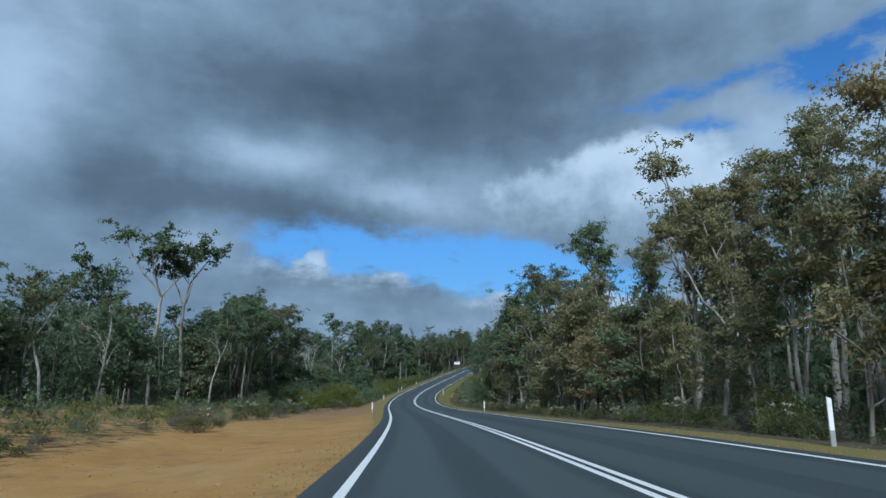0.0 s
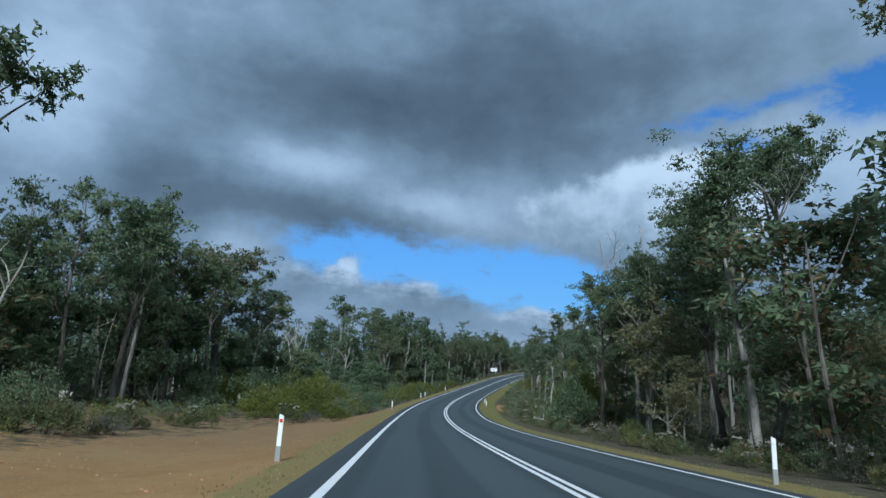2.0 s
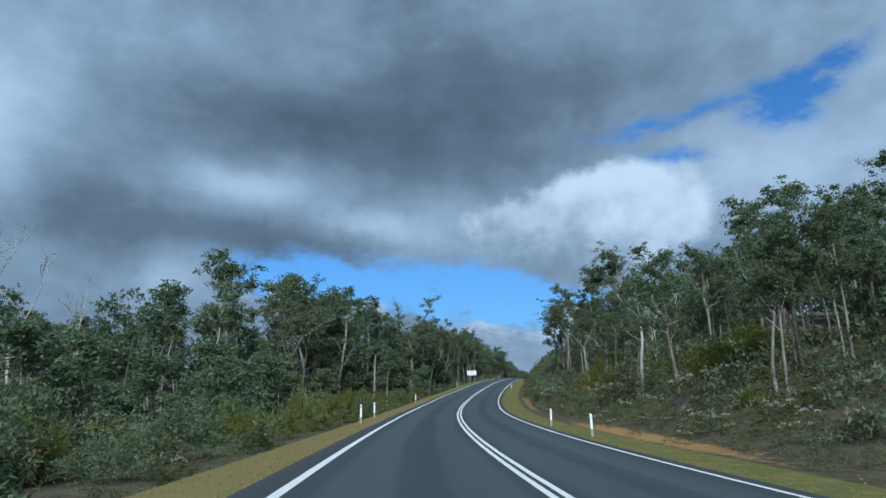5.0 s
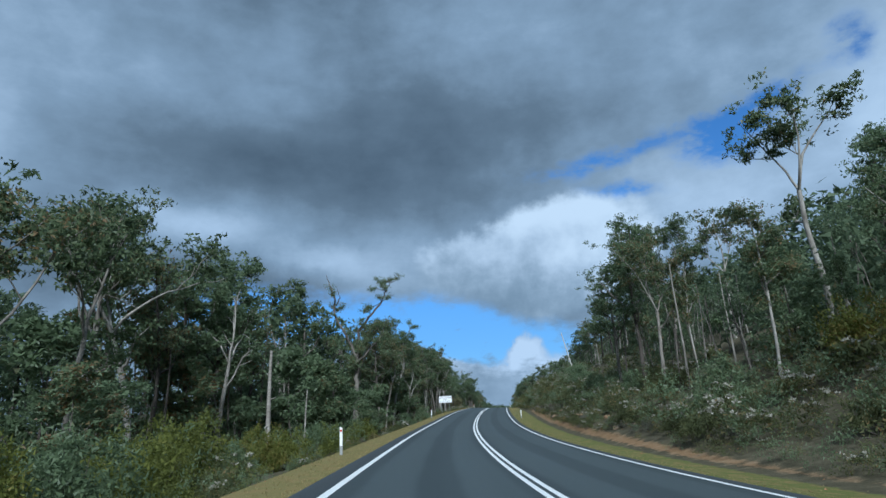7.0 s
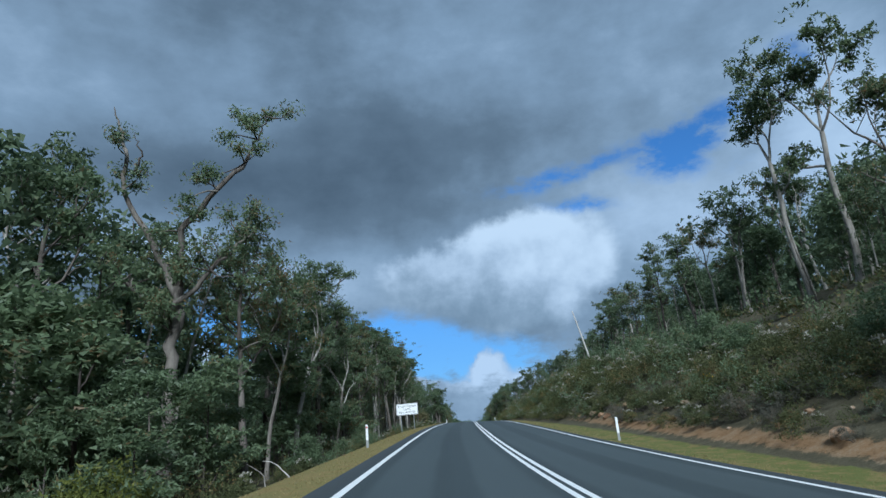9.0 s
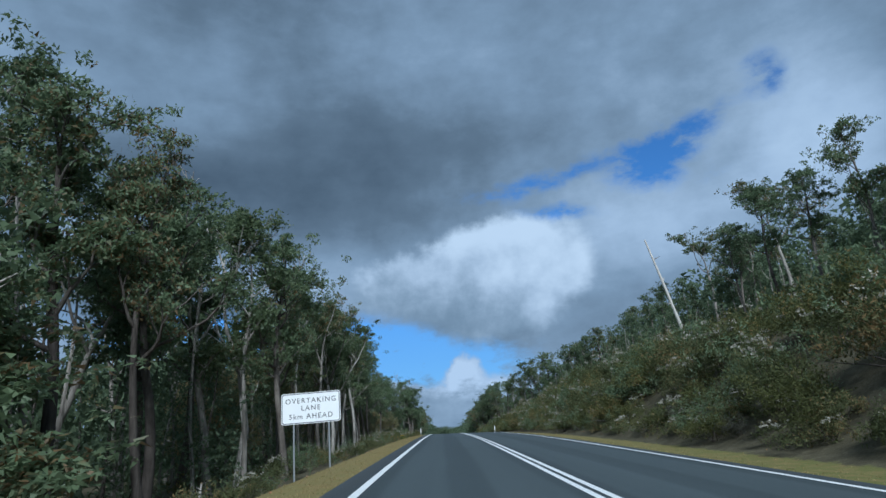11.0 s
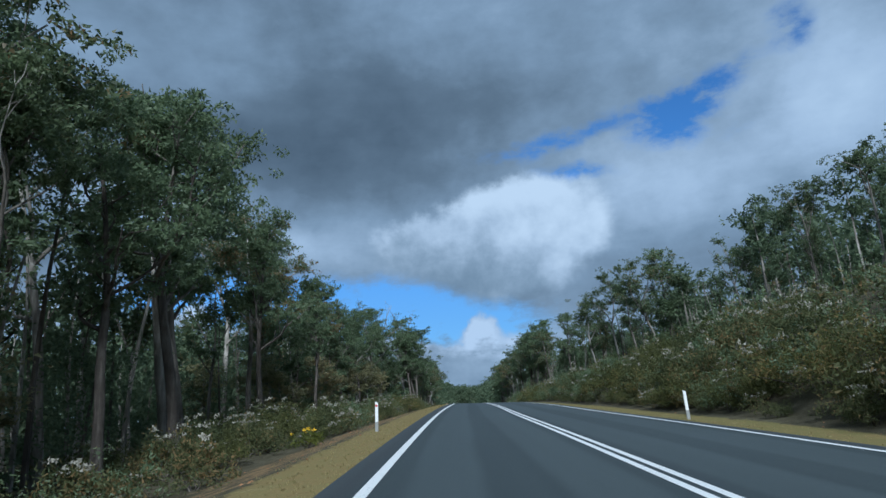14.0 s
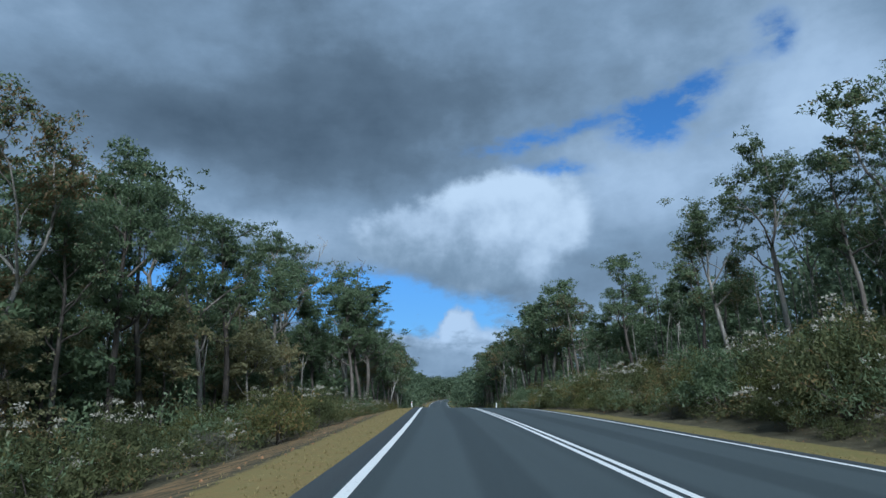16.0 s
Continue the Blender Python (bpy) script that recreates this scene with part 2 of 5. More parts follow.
def asphalt_nodes(n, bsdf):
    uv = n.add("ShaderNodeUVMap", out=0)
    pos = n.add("ShaderNodeNewGeometry", out=0)
    chip = n.noise(pos, 38, 3, .7)
    streak = n.noise(n.v("MULTIPLY", uv, (.9, .012, 0)), 1.0, 3, .6)
    patch = n.noise(n.v("MULTIPLY", uv, (.25, .06, 0)), 1.0, 4, .6)
    wheel = n.m("ABSOLUTE", n.m("SINE", n.m("MULTIPLY", n.add("ShaderNodeSeparateXYZ", uv, out=0), 1.7)))
    x = n.m("ABSOLUTE", n.add("ShaderNodeSeparateXYZ", uv, out=0))
    edge = n.smooth(n.m("ADD", x, n.m("MULTIPLY", n.m("SUBTRACT", chip, .5), .15)), 3.8, 3.95)
    track = n.smooth(n.m("ADD", wheel, n.m("MULTIPLY", n.m("SUBTRACT", patch, .5), .5)), .5, .78)
    t = n.m("ADD", n.m("MULTIPLY", streak, .42), n.m("ADD", n.m("MULTIPLY", patch, .25), n.m("MULTIPLY", track, .27)))
    c = n.ramp(t, [(.2, (.028, .039, .042)), (.82, (.068, .087, .091))])
    c = n.mix(n.m("MULTIPLY", edge, .6), c, (.04, .043, .046, 1))
    c = n.mix(n.m("MULTIPLY", n.smooth(chip, .35, .75), .55), c, n.mix(.4, c, (.13, .137, .14, 1)))
    n.put(bsdf.inputs["Base Color"], c)
    bump(n, bsdf, chip, .35, .006)


def paint_nodes(n, bsdf):
    pos = n.add("ShaderNodeNewGeometry", out=0)
    worn = n.smooth(n.noise(pos, 22, 5, .7), .56, .72)
    n.put(bsdf.inputs["Base Color"], n.mix(worn, n.mix(n.noise(pos, .9, 3), (.72, .73, .72, 1), (.84, .85, .83, 1)), (.36, .37, .37, 1)))


def ground_nodes(n, bsdf):
    pos = n.add("ShaderNodeNewGeometry", out=0)
    g = {k: n.add("ShaderNodeAttribute", out=2, attribute_name=k) for k in ("grass", "gravel", "scarp", "lush", "worn")}
    big, mid, tiny = n.noise(pos, .22, 5, .6), n.noise(pos, 1.7, 5, .65), n.noise(pos, 14, 4, .7)
    litter = n.ramp(n.m("ADD", n.m("MULTIPLY", mid, .6), n.m("MULTIPLY", tiny, .4)), [(.3, (.045, .04, .026)), (.5, (.09, .08, .05)), (.7, (.15, .133, .09))])
    gravel = n.ramp(n.m("ADD", n.m("MULTIPLY", big, .45), n.m("ADD", n.m("MULTIPLY", mid, .3), n.m("MULTIPLY", tiny, .25))),
                    [(.3, (.225, .118, .038)), (.45, (.36, .2, .062)), (.58, (.4, .25, .095)), (.72, (.34, .245, .125))])
    pebble = n.smooth(n.noise(pos, 30, 3, .75), .56, .68)
    gravel = n.mix(n.m("MULTIPLY", pebble, .55), gravel, n.mix(mid, (.2, .1, .045, 1), (.5, .42, .3, 1)))
    gravel = n.mix(n.m("MULTIPLY", n.smooth(n.noise(pos, .75, 5, .7), .52, .66), .5), gravel, (.22, .13, .062, 1))
    gravel = n.mix(g["worn"], gravel, n.mix(tiny, (.11, .078, .046, 1), (.24, .18, .115, 1)))
    grass = n.ramp(n.m("ADD", n.m("MULTIPLY", mid, .42), n.m("MULTIPLY", tiny, .58)), [(.32, (.11, .082, .036)), (.45, (.25, .185, .078)), (.56, (.2, .17, .068)), (.68, (.34, .265, .13))])
    grass = n.mix(n.m("MULTIPLY", g["lush"], n.smooth(n.m("ADD", mid, n.m("MULTIPLY", n.m("SUBTRACT", tiny, .5), .8)), .32, .55)), grass, n.mix(tiny, (.07, .09, .024, 1), (.15, .165, .05, 1)))
    scarp = n.ramp(n.m("ADD", n.m("MULTIPLY", mid, .5), n.m("MULTIPLY", tiny, .5)), [(.3, (.105, .065, .036)), (.48, (.24, .145, .072)), (.6, (.27, .195, .12)), (.75, (.34, .28, .2))])
    wob = n.m("ADD", n.m("MULTIPLY", n.m("SUBTRACT", mid, .5), 1.1), n.m("MULTIPLY", n.m("SUBTRACT", tiny, .5), .5))
    c = litter
    for k, col in (("gravel", gravel), ("scarp", scarp), ("grass", grass)):
        c = n.mix(n.smooth(n.m("ADD", g[k], wob), .35, .65), c, col)
    n.put(bsdf.inputs["Base Color"], c)
    bump(n, bsdf, n.m("ADD", mid, n.m("MULTIPLY", tiny, .4)), .6, .08)


def leaf_nodes(dark, body, light, dry, dry_part=.12):
    def build(n, bsdf):
        info = n.add("ShaderNodeObjectInfo", out=None)
        isle = n.add("ShaderNodeNewGeometry", out=8)
        tree = info.outputs["Random"]
        clump = n.noise(n.add("ShaderNodeTexCoord", out=3), 1.1, 3)
        t = n.m("ADD", n.m("ADD", n.m("MULTIPLY", isle, .36), n.m("MULTIPLY", tree, .26)), n.m("MULTIPLY", n.smooth(clump, .3, .7), .38))
        c = n.ramp(t, [(.08, dark), (.48, body), (.95, light)])
        gone = n.smooth(n.m("ADD", n.m("MULTIPLY", isle, .35), n.m("ADD", n.m("MULTIPLY", clump, .5), n.m("MULTIPLY", tree, .35))), .86 - dry_part, .98 - dry_part)
        c = n.mix(gone, c, (*dry, 1))
        n.put(bsdf.inputs["Base Color"], c)
        tr = n.add("ShaderNodeBsdfTranslucent", c)
        mixed = n.add("ShaderNodeMixShader", .5, bsdf.outputs[0], tr)
        n.links.new(mixed, n.nodes["Material Output"].inputs[0])
    return build


def bark_nodes(pale, mid, dark):
    def build(n, bsdf):
        info = n.add("ShaderNodeObjectInfo", out=None)
        ob = n.add("ShaderNodeTexCoord", out=3)
        streak = n.noise(n.v("MULTIPLY", ob, (5, 5, .5)), 1.6, 5, .65)
        patch = n.noise(ob, .7, 4, .6)
        t = n.m("ADD", n.m("ADD", n.m("MULTIPLY", streak, .55), n.m("MULTIPLY", patch, .45)), n.m("MULTIPLY", n.m("SUBTRACT", info.outputs["Random"], .5), .22))
        n.put(bsdf.inputs["Base Color"], n.ramp(t, [(.32, dark), (.5, mid), (.66, pale)]))
        bump(n, bsdf, streak, .5, .03)
    return build


def flat_nodes(a, b, scale=8.0):
    def build(n, bsdf):
        ob = n.add("ShaderNodeTexCoord", out=3)
        n.put(bsdf.inputs["Base Color"], n.mix(n.noise(ob, scale, 4, .6), (*a, 1), (*b, 1)))
    return build


ASPHALT = material("asphalt_seal", asphalt_nodes, .75, .35)
PAINT = material("road_paint", paint_nodes, .6)
GROUND = material("roadside_ground", ground_nodes, .95, .1)
LEAF_DARK = material("jarrah_leaves", leaf_nodes((0.086, 0.12, 0.062), (0.148, 0.202, 0.104), (0.25, 0.315, 0.175), (0.195, 0.132, 0.0612), .08), .5, .4)
LEAF_OLIVE = material("gum_leaves", leaf_nodes((0.055, 0.083, 0.041), (0.122, 0.163, 0.078), (0.24, 0.29, 0.15), (0.256, 0.172, 0.0816), .12), .5, .4)
LEAF_FAR = material("woodland_leaves", leaf_nodes((0.066, 0.092, 0.052), (0.118, 0.162, 0.09), (0.21, 0.265, 0.15), (0.195, 0.145, 0.0748), .08), .6, .3)
LEAF_WATTLE = material("wattle_leaves", leaf_nodes((0.072, 0.086, 0.022), (0.155, 0.176, 0.038), (0.29, 0.295, 0.078), (0.268, 0.198, 0.0544), .08), .6, .3)
LEAF_HEATH = material("heath_leaves", leaf_nodes((0.052, 0.06, 0.026), (0.108, 0.125, 0.052), (0.225, 0.22, 0.105), (0.268, 0.185, 0.0816), .11), .7, .25)
LEAF_GREY = material("grey_heath_leaves", leaf_nodes((.07, .07, .055), (.16, .155, .12), (.3, .29, .24), (.2, .15, .1), .12), .8, .2)
# dry tan leaves, paled further so the colour itself carries sunlight
LEAF_TAN_LIT = material("dry_lit_gum_leaves", leaf_nodes((.12, .125, .062), (.25, .24, .12), (.42, .39, .21), (.36, .25, .12), .12), .5, .35)
LEAF_BANK = material("bank_shrub_leaves", leaf_nodes((.052, .062, .022), (.112, .122, .042), (.225, .215, .08), (.25, .18, .07), .1), .7, .25)
BLOSSOM = material("pale_blossom", flat_nodes((.26, .25, .2), (.38, .36, .3)), .8, .2)
YELLOW = material("yellow_blossom", flat_nodes((.6, .38, .02), (.75, .5, .03)), .7, .2)
BARK_PALE = material("pale_gum_bark", bark_nodes((.42, .395, .355), (.24, .22, .19), (.1, .085, .07)), .85, .2)
BARK_DARK = material("rough_bark", bark_nodes((.2, .18, .155), (.105, .09, .077), (.045, .038, .033)), .9, .15)
BARK_DEAD = material("bleached_wood", bark_nodes((.58, .55, .5), (.42, .39, .35), (.2, .18, .16)), .85, .2)
GRASS = material("dry_verge_grass", leaf_nodes((.26, .21, .095), (.36, .295, .135), (.46, .38, .19), (.24, .24, .09), .1), .8, .2)
STONE = material("gravel_stone", bark_nodes((.5, .4, .3), (.36, .2, .1), (.2, .1, .05)), .9, .2)
ROCK = material("laterite_rock", bark_nodes((.37, .3, .23), (.27, .175, .105), (.15, .085, .05)), .95, .15)
POST_WHITE = material("white_plastic", flat_nodes((.7, .71, .7), (.82, .83, .82)), .45, .4)
POST_GREY = material("weathered_grey_plastic", flat_nodes((.22, .23, .22), (.34, .34, .32)), .7)
RED = material("red_reflector", flat_nodes((.5, .03, .02), (.62, .05, .03)), .25, .6)
CLEAR = material("white_reflector", flat_nodes((.75, .76, .78), (.85, .85, .86)), .2, .7)
SIGN_WHITE = material("white_sign_sheet", flat_nodes((.72, .74, .74), (.8, .81, .81), 3), .45, .4)
SIGN_BLACK = material("black_sign_paint", flat_nodes((.012, .012, .013), (.025, .025, .026)), .5)
STEEL = material("galvanised_steel", flat_nodes((.3, .32, .33), (.42, .44, .45)), .45, .5)
STEEL.node_tree.nodes["Principled BSDF"].inputs["Metallic"].default_value = .6


# ---------------------------------------------------------------- mesh helpers
def mesh_of(name, verts, faces, mats, index=None, smooth=False):
    me = bpy.data.meshes.new(name)
    me.from_pydata([tuple(v) for v in verts] if not isinstance(verts, np.ndarray) else verts.tolist(), [], faces if isinstance(faces, list) else faces.tolist())
    for m in mats:
        me.materials.append(m)
    if index is not None:
        me.polygons.foreach_set("material_index", np.asarray(index, dtype=np.int32))
    if smooth:
        me.polygons.foreach_set("use_smooth", np.ones(len(me.polygons), dtype=bool))
    me.update()
    return me


def part(name, me, parent, label=""):
    ob = new(name, me)
    ob.parent = parent
    return tagged(ob, label)


def from_bm(name, bm, mat):
    me = bpy.data.meshes.new(name)
    bm.to_mesh(me)
    bm.free()
    me.materials.append(mat)
    return me


def box_bm(size, centre=(0, 0, 0), bevel=0.0, segments=1):
    bm = bmesh.new()
    bmesh.ops.create_cube(bm, size=1.0, matrix=Matrix.Translation(centre) @ Matrix.Diagonal((*size, 1)))
    if bevel:
        bmesh.ops.bevel(bm, geom=list(bm.edges), offset=bevel, segments=segments, affect="EDGES", profile=.5)
    return bm


def cyl_bm(r, depth, centre=(0, 0, 0), sides=16, rot=Matrix.Identity(4)):
    bm = bmesh.new()
    bmesh.ops.create_cone(bm, cap_ends=True, segments=sides, radius1=r, radius2=r, depth=depth, matrix=Matrix.Translation(centre) @ rot)
    return bm


# ---------------------------------------------------------------- ground, seal and lines
def build_ground():
    s = np.concatenate([np.arange(-600, -40, 40), np.arange(-40, 520, 2.0), np.arange(520, 900, 10), np.arange(900, 2201, 100)])
    side = np.array([4.1, 4.2, 4.6, 5.0, 5.4, 5.8, 6.3, 6.8, 7.3, 7.8, 8.4, 9.0, 9.7, 10.5, 11.5, 12.7, 14, 15.5, 17, 19, 21, 23.5, 26, 30, 35, 41, 50, 60, 85, 120, 200, 400, 900, 1800])
    u = np.concatenate([-side[::-1], [-3.9, 0, 3.9], side])
    S, U = np.meshgrid(s, u, indexing="ij")
    S, U = S.ravel(), U.ravel()
    v = land(S, U)
    far = np.abs(U) > 120
    v[far, 2] = np.interp(np.abs(U[far]), [120, 1800], [0, 1]) * (4 - v[far, 2]) + v[far, 2]
    nu = len(u)
    i = np.arange(len(s) - 1)[:, None] * nu + np.arange(nu - 1)[None, :]
    faces = np.stack([i, i + 1, i + nu + 1, i + nu], -1).reshape(-1, 4)
    me = mesh_of("ground", v, faces, [GROUND], smooth=True)
    a = np.abs(U)
    # gravel clearing on the left at the start, narrow strips of gravel by the verges further on
    lim = np.interp(S, [-60, 0, 9, 18, 34, 62, 85, 100, 112], [9.5, 9.5, 10, 12.9, 13.6, 12.6, 11, 8.6, 6.8])
    gravel = np.where(U < 0, np.clip((lim - a) / 2 + .5, 0, 1), 0) * (S < 118) * np.interp(S, [38, 66], [1, .8])
    heath = np.where((U < -8) & (U > -27) & (S < 105), .52, 0)
    strip = np.where(U < 0, np.interp(S, [250, 285, 300, 470], [0, .4, .5, .5]) * np.clip(1.3 - np.abs(a - 7.2) / 2.1, 0, 1), 0)
    gravel = np.maximum(np.maximum(gravel, heath), strip)
    right = np.where(U > 0, np.interp(S, [125, 135, 150, 160], [0, .9, .9, 0]) * np.clip(1 - np.abs(a - 7.4) / 1.4, 0, 1), 0)
    gravel = np.maximum(gravel, right)
    scarp = np.where(U > 0, np.interp(S, [160, 185, 200, 240, 258, 275], [0, .8, .9, .9, .5, 0]) * np.clip(1.05 - np.abs(a - 7.35) / .7, 0, 1), 0)
    wide = np.where(U < 0, np.interp(S, [-60, 20, 60, 110, 130, 270, 300, 480], [4.2, 4.3, 5.2, 6.0, 6.3, 6.3, 5.8, 5.7]), np.interp(S, [-60, 90, 130, 250, 280, 480], [5.4, 5.8, 6.6, 6.5, 6.2, 6.2]))
    grass = np.clip((wide - a) / .6 + .5, 0, 1)
    lush = np.where(U > 0, np.interp(S, [60, 110, 250, 300], [.3, .9, .9, .35]), np.interp(S, [60, 110, 250, 300], [0, .3, .3, 0]))
    worn = np.where(U < 0, np.interp(S, [38, 70], [0, .65]), .3)
    for k, val in (("grass", grass), ("gravel", gravel), ("scarp", scarp), ("lush", lush), ("worn", worn)):
        me.attributes.new(k, "FLOAT", "POINT").data.foreach_set("value", val.astype(np.float32))
    return tagged(new("ground", me), kind="structure")


def ribbon(name, s, us, up, mat, thick=0.0):
    us = np.asarray(us, float)
    rows = [deck(s, uu, up) for uu in us]
    v = np.stack(rows, 1).reshape(-1, 3)
    nu = len(us)
    i = np.arange(len(s) - 1)[:, None] * nu + np.arange(nu - 1)[None, :]
    faces = np.stack([i, i + 1, i + nu + 1, i + nu], -1).reshape(-1, 4)
    if thick:
        skirt = v.copy()
        skirt[:, 2] -= thick
        k = len(v)
        e = np.arange(len(s) - 1) * nu
        l = np.stack([e, e + nu, e + nu + k, e + k], -1)
        r = np.stack([e + nu - 1, e + nu - 1 + k, e + 2 * nu - 1 + k, e + 2 * nu - 1], -1)
        v = np.concatenate([v, skirt])
        faces = np.concatenate([faces, l, r])
    me = mesh_of(name, v, faces, [mat], smooth=False)
    uv = me.uv_layers.new(name="UVMap")
    flat = np.stack([np.tile(us, len(s)), np.repeat(s, nu)], -1)
    if thick:
        flat = np.concatenate([flat, flat])
    loops = np.empty(len(me.loops), dtype=np.int32)
    me.loops.foreach_get("vertex_index", loops)
    uv.data.foreach_set("uv", flat[loops].astype(np.float32).ravel())
    return tagged(new(name, me), kind="structure")


LANE = 3.72
ALONG = np.concatenate([np.arange(-400, -40, 10.0), np.arange(-40, 700, 2.5), np.arange(700, 1101, 10)])
build_ground()
ribbon("road", ALONG, [-4.27, -3.7, -2.4, -1.2, 0, 1.2, 2.4, 3.7, 4.17], 0.0, ASPHALT, .14)
ribbon("edge_line_left", ALONG, [-LANE - .075, -LANE + .075], .006, PAINT)
ribbon("edge_line_right", ALONG, [LANE - .065, LANE + .065], .006, PAINT)
solid = ALONG[ALONG < 455]
ribbon("centre_line_left", solid, [-.17, -.05], .006, PAINT)
ribbon("centre_line_right", solid, [.05, .17], .006, PAINT)
for k, a in enumerate(range(460, 1000, 12)):
    ribbon("centre_dash_%d" % k, np.array([a, a + 1.5, a + 3.0]), [-.06, .06], .006, PAINT)


# ---------------------------------------------------------------- plants
class Shape:
    """Vertices and faces gathered into one mesh."""

    def __init__(self):
        self.v, self.f, self.n = [], [], 0

    def tube(self, pts, radii, sides=6):
        pts = np.asarray(pts, float)
        d = np.gradient(pts, axis=0)
        d /= np.linalg.norm(d, axis=1)[:, None] + 1e-9
        ref = np.array([1.0, 0, 0]) if abs(d[0][0]) < .8 else np.array([0, 1.0, 0])
        a = np.cross(d, ref)
        a /= np.linalg.norm(a, axis=1)[:, None] + 1e-9
        b = np.cross(d, a)
        ang = np.arange(sides) * 2 * math.pi / sides
        ring = a[:, None, :] * np.cos(ang)[None, :, None] + b[:, None, :] * np.sin(ang)[None, :, None]
        v = pts[:, None, :] + ring * np.asarray(radii)[:, None, None]
        self.v.append(v.reshape(-1, 3))
        k, m = len(pts), self.n
        i = np.arange(k - 1)[:, None] * sides
        j = np.arange(sides)[None, :]
        jj = (j + 1) % sides
        self.f.append((m + np.stack([i + j, i + jj, i + sides + jj, i + j, i + sides + jj, i + sides + j], -1)).reshape(-1, 3))
        self.n += k * sides

    def leaves(self, rng, centres, radius, count, length, width, flat=.75, hang=.5):
        """count leaf blades round every centre, gathered towards its outside."""
        c = np.repeat(np.asarray(centres, float), count, axis=0)
        r = np.repeat(np.broadcast_to(np.asarray(radius, float), (len(centres),)), count)
        k = len(c)
        off = rng.normal(size=(k, 3))
        off /= np.linalg.norm(off, axis=1)[:, None]
        off *= (rng.random(k) ** .7 * r)[:, None]
        off[:, 2] *= flat
        c = c + off
        d = rng.normal(size=(k, 3))
        d[:, 2] -= hang
        d /= np.linalg.norm(d, axis=1)[:, None]
        side = np.cross(d, rng.normal(size=(k, 3)))
        side /= np.linalg.norm(side, axis=1)[:, None]
        size = .65 + .7 * rng.random(k)
        L, W = (length * size)[:, None] * d, (width * size)[:, None] * side
        v = np.stack([c + .5 * W, c + L, c - .5 * W], 1)
        self.v.append(v.reshape(-1, 3))
        self.f.append((self.n + np.arange(k)[:, None] * 3 + np.arange(3)[None, :]))
        self.n += 3 * k

    def arrays(self):
        return np.concatenate(self.v), np.concatenate(self.f)

    def mesh(self, name, mat, smooth=False):
        v, f = self.arrays()
        return mesh_of(name, v, f, [mat], smooth=smooth)


def bent(rng, start, way, length, n, wander, lift=0.0):
    """A wandering branch line."""
    pts, d = [np.array(start, float)], np.array(way, float) / np.linalg.norm(way)
    for _ in range(n):
        d = d + rng.normal(size=3) * wander
        d[2] += lift
        d /= np.linalg.norm(d)
        pts.append(pts[-1] + d * length / n)
    return np.array(pts)


